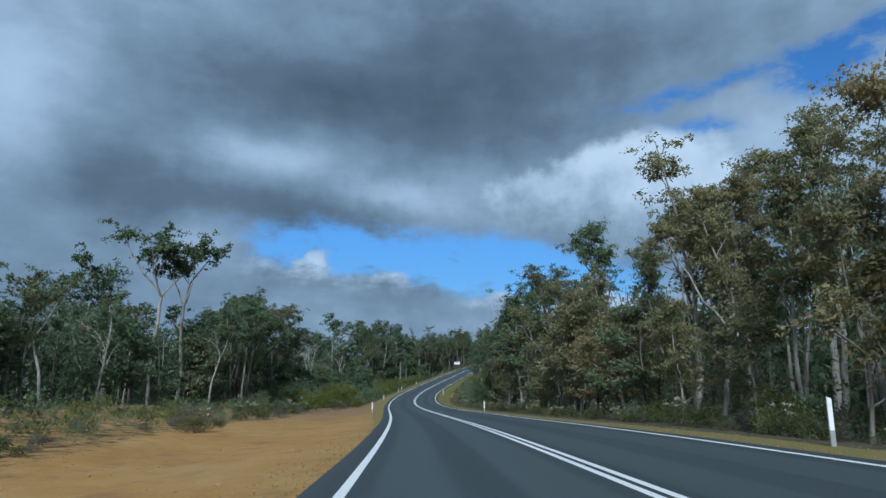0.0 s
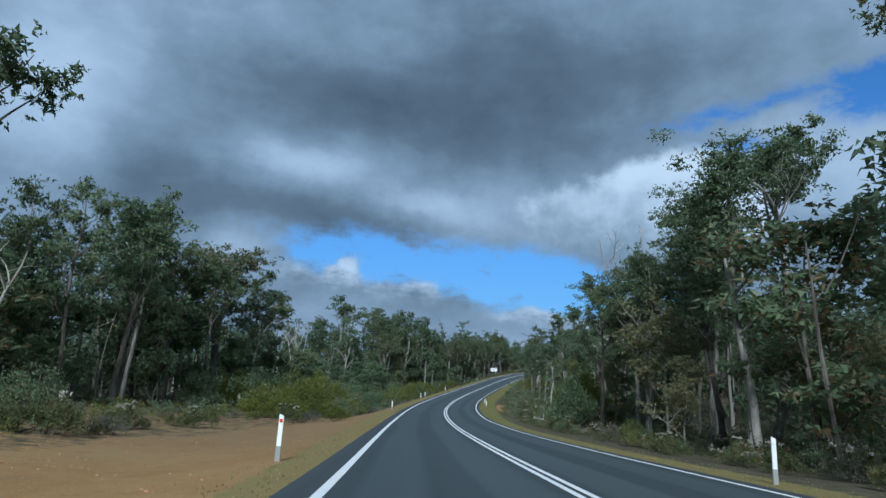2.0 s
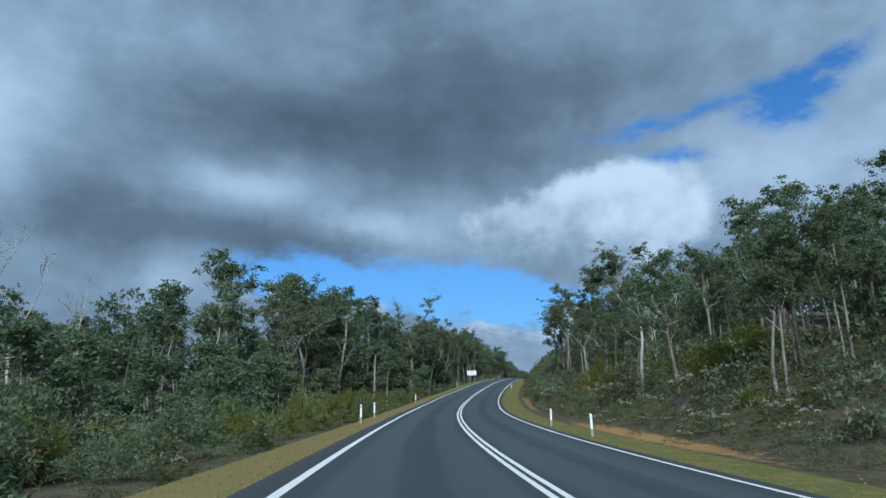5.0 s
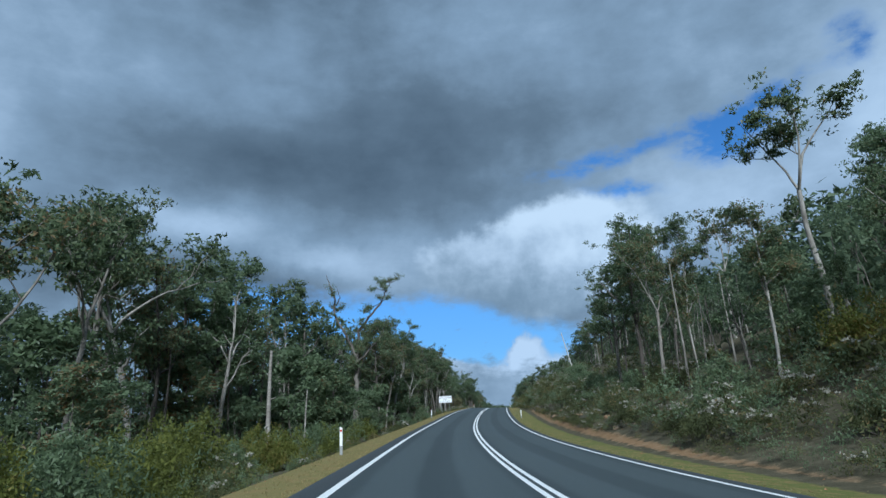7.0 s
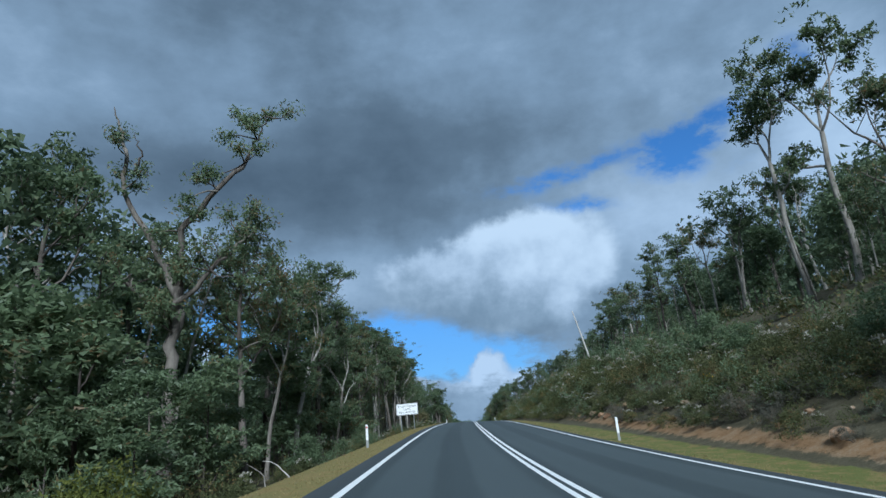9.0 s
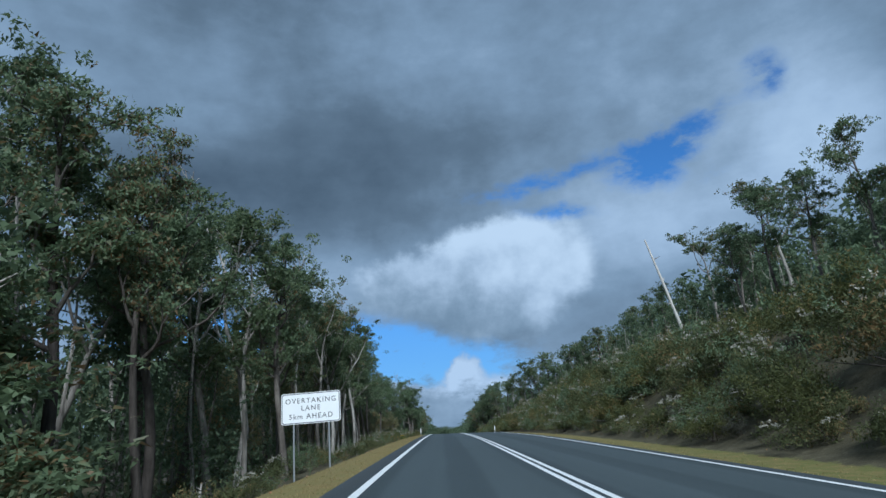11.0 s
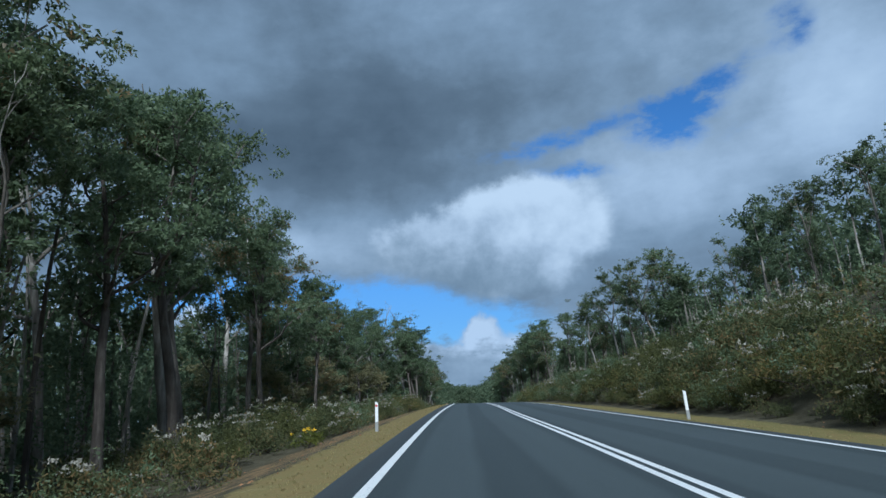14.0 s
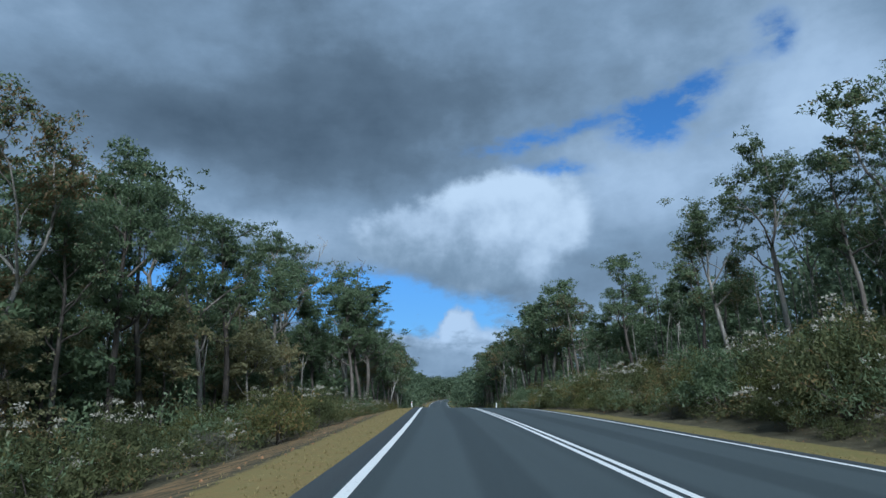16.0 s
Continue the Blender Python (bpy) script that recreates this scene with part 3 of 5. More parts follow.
def tree_shapes(seed, H, base=.45, limbs=7, reach=.27, rise=.9, thick=.013, leaf=.18, per=87, puff=.049, wander=.035, bare=0.0, sides=8, gap=0.0, coarse=1.0, twigs=True, fork=0.0, leaders=3):
    """Trunk, limbs and crown of one gum tree, H metres high, standing at the origin."""
    rng = np.random.default_rng(seed)
    lean = rng.normal(size=2) * .05
    trunk = bent(rng, (0, 0, -.4), (lean[0], lean[1], 1), H * (fork or .93), 13, wander, .05)
    trunk[:, :2] -= trunk[0, :2]
    t = np.linspace(0, 1, len(trunk))
    rad = H * thick * ((1 - t) ** .8 * .92 + .1) if not fork else H * thick * (1 - .38 * t)
    rad[0] *= 1.5
    rad[1] *= 1.12
    T = Shape()
    T.tube(trunk, rad, sides)
    arms, tips, sizes = [], [], []
    axes = [(trunk, rad, base, .95, limbs, 1.0)]
    if fork:
        axes = [(trunk, rad, .7, .96, 1, .8)]
        spin = rng.random() * 6.28
        for k in range(leaders):
            spin += 6.28 / leaders + rng.normal() * .35
            out = .35 + .4 * rng.random() if k else .15
            line = bent(rng, trunk[-1], (math.cos(spin) * out, math.sin(spin) * out, 1), H * (1 - fork) * (1.0 - .3 * rng.random() * (k > 0)), 8, .15, .05)
            r = np.linspace(rad[-1] * (.8 if k == 0 else .62), rad[-1] * .16, len(line))
            A = Shape()
            A.tube(line, r, 6)
            arms.append(A)
            axes.append((line, r, .2, .97, max(2, limbs // leaders), .8))
    golden = rng.random() * 6.28
    for axis, radii, lo, hi, many, share in axes:
        ta = np.linspace(0, 1, len(axis))
        for i in range(many):
            f = lo + (hi - lo) * (i + rng.random() * .7) / many
            p = np.array([np.interp(f, ta, axis[:, q]) for q in range(3)])
            r = np.interp(f, ta, radii)
            golden += 2.4 + rng.normal() * .4
            up = rise * (.6 + .8 * rng.random())
            L = H * reach * share * (.65 + .6 * rng.random()) * (1.1 - .6 * (f - lo) / (1 - lo))
            A = Shape()
            line = bent(rng, p, (math.cos(golden), math.sin(golden), up), L, 6, .2, .1)
            A.tube(line, np.linspace(r * .62, r * .14 + .012, len(line)), 5 if coarse < 1.2 else 4)
            dead = rng.random() < bare
            ends = [(line[-1], 1.0), (line[-2], .8)]
            for q in range(4):
                a = line[2 + q % (len(line) - 2)]
                w2 = rng.normal(size=3)
                w2[2] = abs(w2[2]) * .7 + .25
                w2 += (line[-1] - line[0]) / L * .8
                twig = bent(rng, a, w2, L * (.3 + .3 * rng.random()), 3, .24, .1)
                if twigs:
                    A.tube(twig, np.linspace(r * .22 + .012, .012, len(twig)), 3)
                ends += [(twig[-1], 1.0), (twig[-2], .7)]
                tw = bent(rng, twig[2], rng.normal(size=3) + np.array([0, 0, .6]), L * .2, 2, .25, .06)
                if dead:
                    A.tube(tw, np.linspace(.022, .009, len(tw)), 3)
                ends.append((tw[-1], .75))
            arms.append(A)
            if not dead:
                for e, sz in ends:
                    if rng.random() > gap:
                        tips.append(e)
                        sizes.append(sz * H * puff * (.7 + .6 * rng.random()))
    if bare < 1:
        for axis in [a[0] for a in axes[1:]] or [trunk]:
            for k in range(int(7 * (1 - bare) * (.5 if fork else 1)) + 1):
                tips.append(axis[-1 - k % 3] + rng.normal(size=3) * np.array([.04, .04, .025]) * H * (1 + .4 * (k % 3)))
                sizes.append(H * puff * (.7 + .5 * rng.random()))
    C = None
    if tips:
        C = Shape()
        per, leaf = int(per / coarse ** 1.8), leaf * coarse
        tips, sizes = np.array(tips), np.array(sizes)
        # every spray of leaves is three tufts with a flat underside
        tuft = rng.normal(size=(len(tips), 3, 3)) * np.array([.55, .55, .3]) * sizes[:, None, None]
        C.leaves(rng, (tips[:, None, :] + tuft).reshape(-1, 3), np.repeat(sizes * .62, 3), max(per // 3, 2), leaf, leaf * .52, .55)
    shapes = [T] + arms + ([C] if C else [])
    reach_up = H / max(np.percentile(np.concatenate(q.v)[:, 2], 99.7) for q in shapes)
    lean = axes[-1][0][-1] if not fork else np.mean([a[0][-1] for a in axes[1:]], 0)
    for q in shapes:
        q.v = [x * reach_up - np.outer(x[:, 2], np.append(lean[:2], 0)) * (.75 / lean[2] * reach_up) for x in q.v]
    return T, arms, C


TREE_KINDS = {
    "spreading_gum": dict(args=[(11, 16), (12, 16), (13, 16), (14, 16)], opts=dict(base=.42, limbs=9, reach=.25, rise=.8, gap=.15, fork=.5, leaders=3, wander=.05), leaf=LEAF_OLIVE, bark=BARK_PALE,
                          label="spreading gum tree with pale trunk and olive crown"),
    "dry_gum": dict(args=[(15, 16), (16, 16), (17, 16)], opts=dict(base=.3, limbs=10, reach=.24, rise=1.0, gap=.12, fork=.36, leaders=3, wander=.06), leaf=LEAF_TAN_LIT, bark=BARK_PALE,
                    label="gum tree with grey limbs and dry tan olive leaves coloured as sunlit"),
    "open_gum": dict(args=[(21, 16), (22, 16), (23, 16)], opts=dict(base=.55, limbs=8, reach=.22, rise=.9, puff=.047, gap=.15, wander=.06, fork=.58, leaders=3), leaf=LEAF_OLIVE, bark=BARK_PALE,
                     label="tall open gum tree with thin airy crown"),
    "jarrah": dict(args=[(31, 16), (32, 16), (33, 16), (34, 16)], opts=dict(base=.4, limbs=11, reach=.21, rise=.85, puff=.05, gap=.18, wander=.06), leaf=LEAF_DARK, bark=BARK_DARK,
                   label="dense dark green jarrah tree with rough brown bark"),
    "understorey_tree": dict(args=[(71, 7), (72, 7), (73, 7)], opts=dict(base=.1, limbs=6, twigs=False, reach=.3, rise=.8, thick=.009, puff=.1, per=57, leaf=.185, gap=.12, wander=.05, sides=5), leaf=LEAF_DARK, bark=BARK_DARK,
                             label="low dark green understorey tree leafy to the ground"),
    "olive_understorey_tree": dict(args=[(74, 7), (75, 7), (76, 7)], opts=dict(base=.15, limbs=6, reach=.28, rise=.9, thick=.009, puff=.09, per=66, leaf=.15, gap=.25, wander=.07, sides=5), leaf=LEAF_TAN_LIT, bark=BARK_PALE,
                                   label="low understorey tree at the forest edge with olive tan leaves coloured as lit"),
    "young_gum": dict(args=[(41, 11), (42, 11), (43, 11)], opts=dict(base=.38, limbs=7, reach=.17, rise=1.1, thick=.009, puff=.058, per=72, leaf=.15, gap=.12, wander=.05, sides=6), leaf=LEAF_OLIVE, bark=BARK_PALE,
                      label="slender young gum with thin pale stem"),
    "half_dead_gum": dict(args=[(51, 16), (52, 16)], opts=dict(base=.42, limbs=9, reach=.27, rise=1.15, bare=.5, gap=.15, wander=.06, fork=.5, leaders=3), leaf=LEAF_DARK, bark=BARK_PALE,
                          label="half dead gum with bare upper limbs"),
    "dead_tree": dict(args=[(61, 13), (62, 13)], opts=dict(base=.35, limbs=7, reach=.3, rise=1.1, bare=1.0, wander=.07, thick=.012, fork=.45, leaders=2), leaf=None, bark=BARK_DEAD,
                      label="dead leafless tree with bleached grey branches"),
}
made = {}


def plant(kind, which, s, u, top=None, height=None, turn=0.0, squash=1.0, group="roadside trees"):
    """A tree of that kind at (s, u); top: its height over the road there."""
    spec = TREE_KINDS[kind]
    which %= len(spec["args"])
    seed, H = spec["args"][which]
    foot = land(s, u)[0]
    if height is None:
        height = float(road_point(s)[0][2]) + top - foot[2]
    k = max(height, 4.0) / H
    m = Matrix.Translation(foot) @ Matrix.Rotation(turn, 4, "Z") @ Matrix.Diagonal((k * squash, k * squash, k, 1))
    coarse = 1.75 if abs(u) > 27 else 1.4 if abs(u) > 18.5 or s > 440 else 1.0
    key = kind, which, coarse
    if key in made:
        return copy_thing(made[key], m @ Matrix.Diagonal([1 / q for q in made[key].scale] + [1]))
    T, arms, C = tree_shapes(seed, H, coarse=coarse, **spec["opts"])
    root = new(kind)
    if kind == "understorey_tree" or coarse > 1.2:
        for A in arms:
            v, f = A.arrays()
            T.v.append(v)
            T.f.append(f + T.n)
            T.n += len(v)
        arms = []
    part("trunk", T.mesh("trunk", spec["bark"], True), root)
    for A in arms:
        part("limb", A.mesh("limb", spec["bark"], True), root)
    if C:
        part("crown", C.mesh("crown", spec["leaf"]), root)
    tagged(root, spec["label"], "tree", group)
    root.matrix_world = m
    made[key] = root
    return root


SHRUB_KINDS = {
    "wattle_bush": dict(n=90, r=(1.1, 1.1, 1.15), leaf=(.105, .046), per=50, mat=LEAF_WATTLE, flower=None, label="bushy bright green wattle shrub"),
    "tall_wattle": dict(n=230, r=(1.9, 1.9, 2.5), leaf=(.115, .05), per=52, mat=LEAF_WATTLE, flower=None, label="tall bushy bright green wattle beside the road"),
    "heath_bush": dict(n=38, r=(.95, .95, .7), leaf=(.1, .038), per=48, mat=LEAF_HEATH, flower=None, label="low olive brown heath shrub"),
    "flowering_bush": dict(n=38, r=(.95, .95, .75), leaf=(.1, .038), per=48, mat=LEAF_HEATH, flower=BLOSSOM, label="heath shrub with pale cream blossom"),
    "bank_shrub": dict(n=64, r=(1.5, 1.5, 1.25), leaf=(.11, .047), per=52, mat=LEAF_HEATH, flower=BLOSSOM, label="large rounded heath shrub with cream blossom on the bank"),
    "bank_thicket": dict(n=64, r=(1.5, 1.5, 1.35), leaf=(.11, .047), per=52, mat=LEAF_BANK, flower=None, label="large rounded olive shrub on the bank"),
    "grey_bush": dict(n=30, r=(.8, .8, .6), leaf=(.17, .022), per=34, mat=LEAF_GREY, flower=None, label="dry grey twiggy shrub"),
    "green_bush": dict(n=80, r=(1.2, 1.2, 1.3), leaf=(.115, .05), per=46, mat=LEAF_DARK, flower=None, label="dark green leafy understorey shrub"),
    "yellow_flower_bush": dict(n=22, r=(.6, .6, .6), leaf=(.13, .05), per=22, mat=LEAF_WATTLE, flower=YELLOW, label="small shrub covered in yellow blossom"),
}


def shrub_shapes(seed, spec):
    rng = np.random.default_rng(seed)
    n = spec["n"]
    d = rng.normal(size=(n, 3))
    d /= np.linalg.norm(d, axis=1)[:, None]
    d[:, 2] = np.abs(d[:, 2])
    rr = np.array(spec["r"])
    c = d * rr * (.45 + .5 * rng.random(n) ** .6)[:, None] * (1 + .3 * np.sin(3 * np.arctan2(d[:, 1], d[:, 0]) + seed))[:, None]
    c[:, 2] += rr[2] * (.28 if n < 200 else .1)
    S = Shape()
    for p in c[::9 if n < 200 else 46]:
        S.tube(bent(rng, (rng.normal() * .06, rng.normal() * .06, -.1), p, np.linalg.norm(p), 4, .12), np.linspace(.026, .007, 5), 4)
    L = Shape()
    L.leaves(rng, c, rr[0] * (.3 if n < 200 else .2), spec["per"], *spec["leaf"], .8, -.5)
    F = None
    if spec["flower"]:
        topside = c[c[:, 2] > .72 * c[:, 2].max()]
        F = Shape()
        F.leaves(rng, topside + np.array([0, 0, rr[2] * .2]), rr[0] * .13, 16, .08, .05, .5, -.6)
    return S, L, F


def bush(kind, which, s, u, size, turn=0.0, tall=1.0):
    foot = land(s, u)[0]
    m = Matrix.Translation(foot) @ Matrix.Rotation(turn, 4, "Z") @ Matrix.Diagonal((size, size, size * tall, 1))
    which %= 2
    if (kind, which) in made:
        return copy_thing(made[kind, which], m @ Matrix.Diagonal([1 / q for q in made[kind, which].scale] + [1]))
    spec = SHRUB_KINDS[kind]
    S, L, F = shrub_shapes(700 + 10 * len(kind) + which, spec)
    root = new(kind)
    part("stem", S.mesh("stem", BARK_DARK, True), root)
    part("foliage", L.mesh("foliage", spec["mat"]), root)
    if F:
        part("blossom", F.mesh("blossom", spec["flower"]), root)
    tagged(root, spec["label"], "shrub", "roadside shrubs")
    root.matrix_world = m
    made[kind, which] = root
    return root


# front line of the woods (distance from the centre line) and the height of their tops over the road
LEFT_FRONT = ([-60, 60, 85, 110, 130, 160, 190, 215, 232, 240, 260, 285, 300, 345, 370, 395, 425, 450, 500, 1100],
              [34, 29, 23, 25, 23, 27, 27, 24, 16, 12, 11.5, 10.5, 11.5, 13.5, 15.5, 16.5, 17, 12.5, 11, 11])
LEFT_TOP = ([-60, 60, 85, 115, 130, 145, 170, 200, 240, 260, 290, 303, 335, 348, 370, 395, 420, 448, 480, 1100],
            [16, 13.5, 15, 16.5, 13, 10.5, 12, 18, 15.5, 14, 13, 12.5, 15, 16, 11.5, 12.5, 16, 17, 16, 16])
RIGHT_FRONT = ([-60, 50, 90, 97, 120, 150, 185, 192, 215, 222, 250, 390, 400, 430, 480, 1100],
               [10, 10, 10.5, 14, 22, 22, 22, 13.5, 12, 19, 20.5, 20.5, 16.5, 15, 12.5, 11.5])
RIGHT_TOP = ([-60, 45, 60, 70, 90, 100, 130, 150, 170, 190, 200, 210, 235, 250, 262, 285, 310, 330, 350, 375, 395, 405, 430, 480, 1100],
             [11, 14, 15, 15, 14, 10, 12.5, 14, 16.5, 12, 13.5, 15, 15.5, 18, 17.5, 14.5, 13, 12.8, 14, 14, 14.5, 13, 13, 15, 15])

# trees that stand out: along, across, top over the road
R = "dry_gum"
G, O, J, Y, X, D = "spreading_gum", "open_gum", "jarrah", "young_gum", "half_dead_gum", "dead_tree"
LEFT_TREES_NEAR = [(G, 185, -19, 12.4), (G, 192, -21, 14.4), (J, 91, -24, 15.4), (G, 96, -26, 17.3), (J, 100, -28, 17), (G, 109, -24.5, 15.6), (J, 118, -27.5, 17.5), (J, 126, -25.5, 14.5), (O, 78, -32.4, 23), (O, 81, -30, 21.6), (G, 84, -42.8, 21), (J, 85, -24.5, 14.6), (J, 106, -27, 15.8), (G, 115, -26, 17.4), (G, 122, -24, 16.7),
                   (G, 130, -24.3, 14), (D, 143, -25.4, 12), (D, 147, -29, 14.2), (D, 151, -27, 12), (D, 168, -34, 13.3), (X, 180, -28.2, 13), (X, 194, -32.2, 18),
                   (O, 198, -34.5, 22.3), (G, 201, -25.7, 18), (G, 205, -24.6, 18.1), (J, 212, -30.3, 20.1), (X, 219, -24.3, 16.7), (J, 222, -26, 18.3), (G, 232, -31, 21)]
LEFT_TREES_MID = [(G, 328, -17.5, 17), (J, 324, -14.2, 13), (J, 318, -15.5, 12.8), (J, 338, -15, 14), (J, 310, -14, 12.6), (J, 296, -13, 12.4), (J, 272, -13.5, 13.5), (J, 252, -15, 14.5), (J, 236, -20.5, 15.5), (G, 244, -26.5, 19.2), (J, 262, -15.1, 15.6), (G, 285, -13.4, 14.2),
                  (J, 288, -10.6, 12.3), (D, 286.5, -12.6, 14.8), (J, 288, -16, 14.9), (J, 282, -15.5, 13.5), (J, 279, -13.6, 12.6), (G, 276, -17, 14), (O, 303, -11.6, 11.9), (Y, 315, -12.2, 11), (O, 332, -16.2, 18.6), (G, 334, -14.4, 15.3)]
LEFT_TREES_FAR = [(G, 366, -17.4, 14.8), (J, 371, -18, 15.6), (J, 377, -19, 14), (J, 383, -17, 12.2), (G, 388, -18, 12), (J, 398, -17, 12.6), (J, 410, -17, 14.5), (G, 350, -15.2, 17.8), (J, 355, -17, 17), (G, 345, -17.5, 15.5), (J, 361, -14.5, 13.5), (J, 342, -13.6, 12.5), (J, 347, -13.6, 15), (J, 370, -13.6, 10.9), (G, 378, -24, 21.7), (J, 394, -16.4, 13), (G, 404, -16.2, 12.2), (G, 404, -25, 17), (O, 418, -25, 20.9),
                  (J, 422, -16.6, 16.3), (X, 429, -17, 18.6), (X, 436, -18, 20.9), (J, 437, -11.8, 14.3), (X, 448, -13.5, 20.6)]
RIGHT_TREES_NEAR = [(D, 91, 13.8, 14.4), (D, 86, 12.4, 13.2), (J, 76, 12.6, 12.5), (G, 79, 13.4, 13.6), (O, 76, 15, 17), (J, 83, 15.4, 15), (G, 84, 12, 11.6), (J, 89, 13, 12.6), (G, 94, 14.5, 13.6), (R, 22, 14.5, 12.8), (R, 30, 18.2, 15.2), (R, 33, 12.5, 14), (R, 38, 19.8, 14.9), (X, 42, 17.9, 16.5), (J, 50, 17.8, 13.6), (R, 46, 11.8, 11), (R, 52, 10.4, 11), (G, 60, 12.5, 14),
                    (J, 60.5, 15.9, 18.6), (G, 70, 11.2, 14.2), (G, 87, 12.2, 12.2), (J, 92, 11.2, 10.3), (O, 119, 21, 14.2), (D, 145, 24.9, 15.3), (G, 154, 35, 20), (G, 166, 33, 18.3),
                    (J, 170, 27, 18.8), (G, 186, 27.8, 17.5)]
RIGHT_TREES_MID = [(J, 293, 20, 15), (G, 299, 24.5, 17.6), (J, 303, 22.5, 15), (J, 297, 19.5, 13.6), (J, 289, 20.5, 14.4), (J, 183, 16.5, 11.5), (G, 178, 14.5, 9.8), (J, 187, 19, 13.5), (Y, 190, 14.2, 10.8), (O, 195, 19.8, 19.4), (G, 206, 13.6, 14.2), (J, 210, 13.4, 16.4), (G, 214, 17.4, 16.8), (G, 219, 24.5, 18.9), (O, 235, 19.8, 16.4), (O, 245, 23.7, 24.4),
                   (O, 249, 23, 24), (G, 260, 28.5, 20.2), (J, 269, 22.5, 17.2), (J, 277, 22, 18.3), (J, 285, 21, 15.4), (O, 316, 26.6, 18.8), (J, 322, 23.4, 14.4)]
RIGHT_TREES_FAR = [(G, 350, 30.5, 17.2), (J, 353, 30, 17.4), (G, 374, 24, 15.2), (G, 385, 33.5, 18.9), (G, 394, 20, 15.2), (J, 395, 22, 16.3), (G, 402, 17.6, 15.7), (G, 405, 15.4, 13.2),
                   (J, 425, 15.8, 13.6), (J, 449, 15.6, 16.3), (J, 477, 15, 18)]
taken = []
rng = np.random.default_rng(5)
for row in (LEFT_TREES_NEAR, LEFT_TREES_MID, LEFT_TREES_FAR, RIGHT_TREES_NEAR, RIGHT_TREES_MID, RIGHT_TREES_FAR):
    for k, (kind, s, u, top) in enumerate(row):
        plant(kind, k, s, u, top=top, turn=rng.random() * 6.28, squash=.9 + .25 * rng.random())
        taken.append((s, u))


def forked_gum(seed, s, u, lines, label):
    """A gnarled gum; each limb is a line of (across, height over the road, radius, leafy) knots."""
    rng = np.random.default_rng(seed)
    foot = land(s, u)[0]
    level = float(road_point(s)[0][2]) - foot[2]
    root = new("forked_gum")
    tips, sizes = [], []
    for k, line in enumerate(lines):
        knots = np.array([(q[0] - u, .5 * math.sin(j * 1.3 + k), q[1] + level) for j, q in enumerate(line)])
        if k == 0:
            knots[:, 1] = 0
        n = 5 * (len(line) - 1) + 1
        at = np.linspace(0, len(line) - 1, n)
        path = np.stack([np.interp(at, np.arange(len(line)), knots[:, i]) for i in range(3)], 1)
        path[1:-1] = (path[:-2] + 2 * path[1:-1] + path[2:]) / 4 + rng.normal(size=(n - 2, 3)) * .07
        S = Shape()
        S.tube(path, np.interp(at, np.arange(len(line)), [q[2] for q in line]), 8)
        part("trunk" if k == 0 else "limb", S.mesh("limb", BARK_DARK, True), root)
        for j, q in enumerate(line):
            for _ in range(q[3]):
                tw = bent(rng, knots[j], rng.normal(size=3) + np.array([0, 0, .7]), .9 + 1.3 * rng.random(), 4, .25, .1)
                B = Shape()
                B.tube(tw, np.linspace(.05, .012, 5), 4)
                part("twig", B.mesh("twig", BARK_DARK, True), root)
                tips += [tw[-1], tw[-2]]
                sizes += [.6 + .35 * rng.random(), .5]
    C = Shape()
    C.leaves(rng, tips, np.array(sizes), 110, .17, .09, .6)
    part("crown", C.mesh("crown", LEAF_DARK), root)
    root.matrix_world = Matrix.Translation(foot) @ Matrix.Rotation(radians(heading_at(s)), 4, "Z")
    taken.append((s, u))
    return tagged(root, label, "tree", "roadside trees")


forked_gum(1, 236, -14.6, [[(-14.6, -2.2, .36, 0), (-14.5, 3, .3, 0), (-14.4, 6, .27, 5), (-14.3, 8.2, .24, 5)],
                           [(-14.4, 7.6, .2, 2), (-15.4, 9.9, .17, 4), (-17.2, 13.5, .12, 3), (-17.0, 15.2, .1, 2), (-17.6, 17, .07, 0), (-18.4, 18.7, .02, 0)],
                           [(-17.1, 14.6, .08, 0), (-16.5, 15.4, .05, 0), (-16.7, 16.5, .015, 0)],
                           [(-14.3, 8.0, .19, 1), (-14.1, 10.9, .16, 4), (-12.4, 12.9, .13, 3), (-11.3, 14.6, .1, 3), (-10.7, 16.0, .06, 4), (-10.1, 17.0, .03, 3)],
                           [(-14.5, 7.0, .15, 3), (-12.6, 8.8, .1, 5), (-11.2, 10.4, .06, 6)], [(-14.5, 6.6, .15, 2), (-16.6, 8.4, .1, 5), (-18.4, 9.6, .05, 6)]],
           "forked gum with one bare limb and one leaning leafy limb")
forked_gum(2, 262, -13.4, [[(-13.4, -1.8, .26, 0), (-13.6, 3, .22, 0), (-13.3, 6.5, .19, 4), (-13.5, 9.4, .16, 4)],
                           [(-13.5, 9.2, .13, 2), (-14.3, 12.6, .1, 2), (-15.4, 16.4, .02, 0)], [(-13.9, 11.4, .08, 0), (-13.7, 13.6, .05, 0), (-14.3, 15.6, .015, 0)],
                           [(-13.4, 9.2, .13, 3), (-12.4, 11.8, .09, 4), (-11.2, 13.6, .06, 4), (-10.9, 14.6, .02, 0)], [(-13.4, 8.0, .1, 3), (-11.6, 9.6, .06, 5)]],
           "forked gum with bare bleached top branches")


def free(s, u, gap):
    return all((s - a) ** 2 + (u - b) ** 2 > gap * gap for a, b in taken)


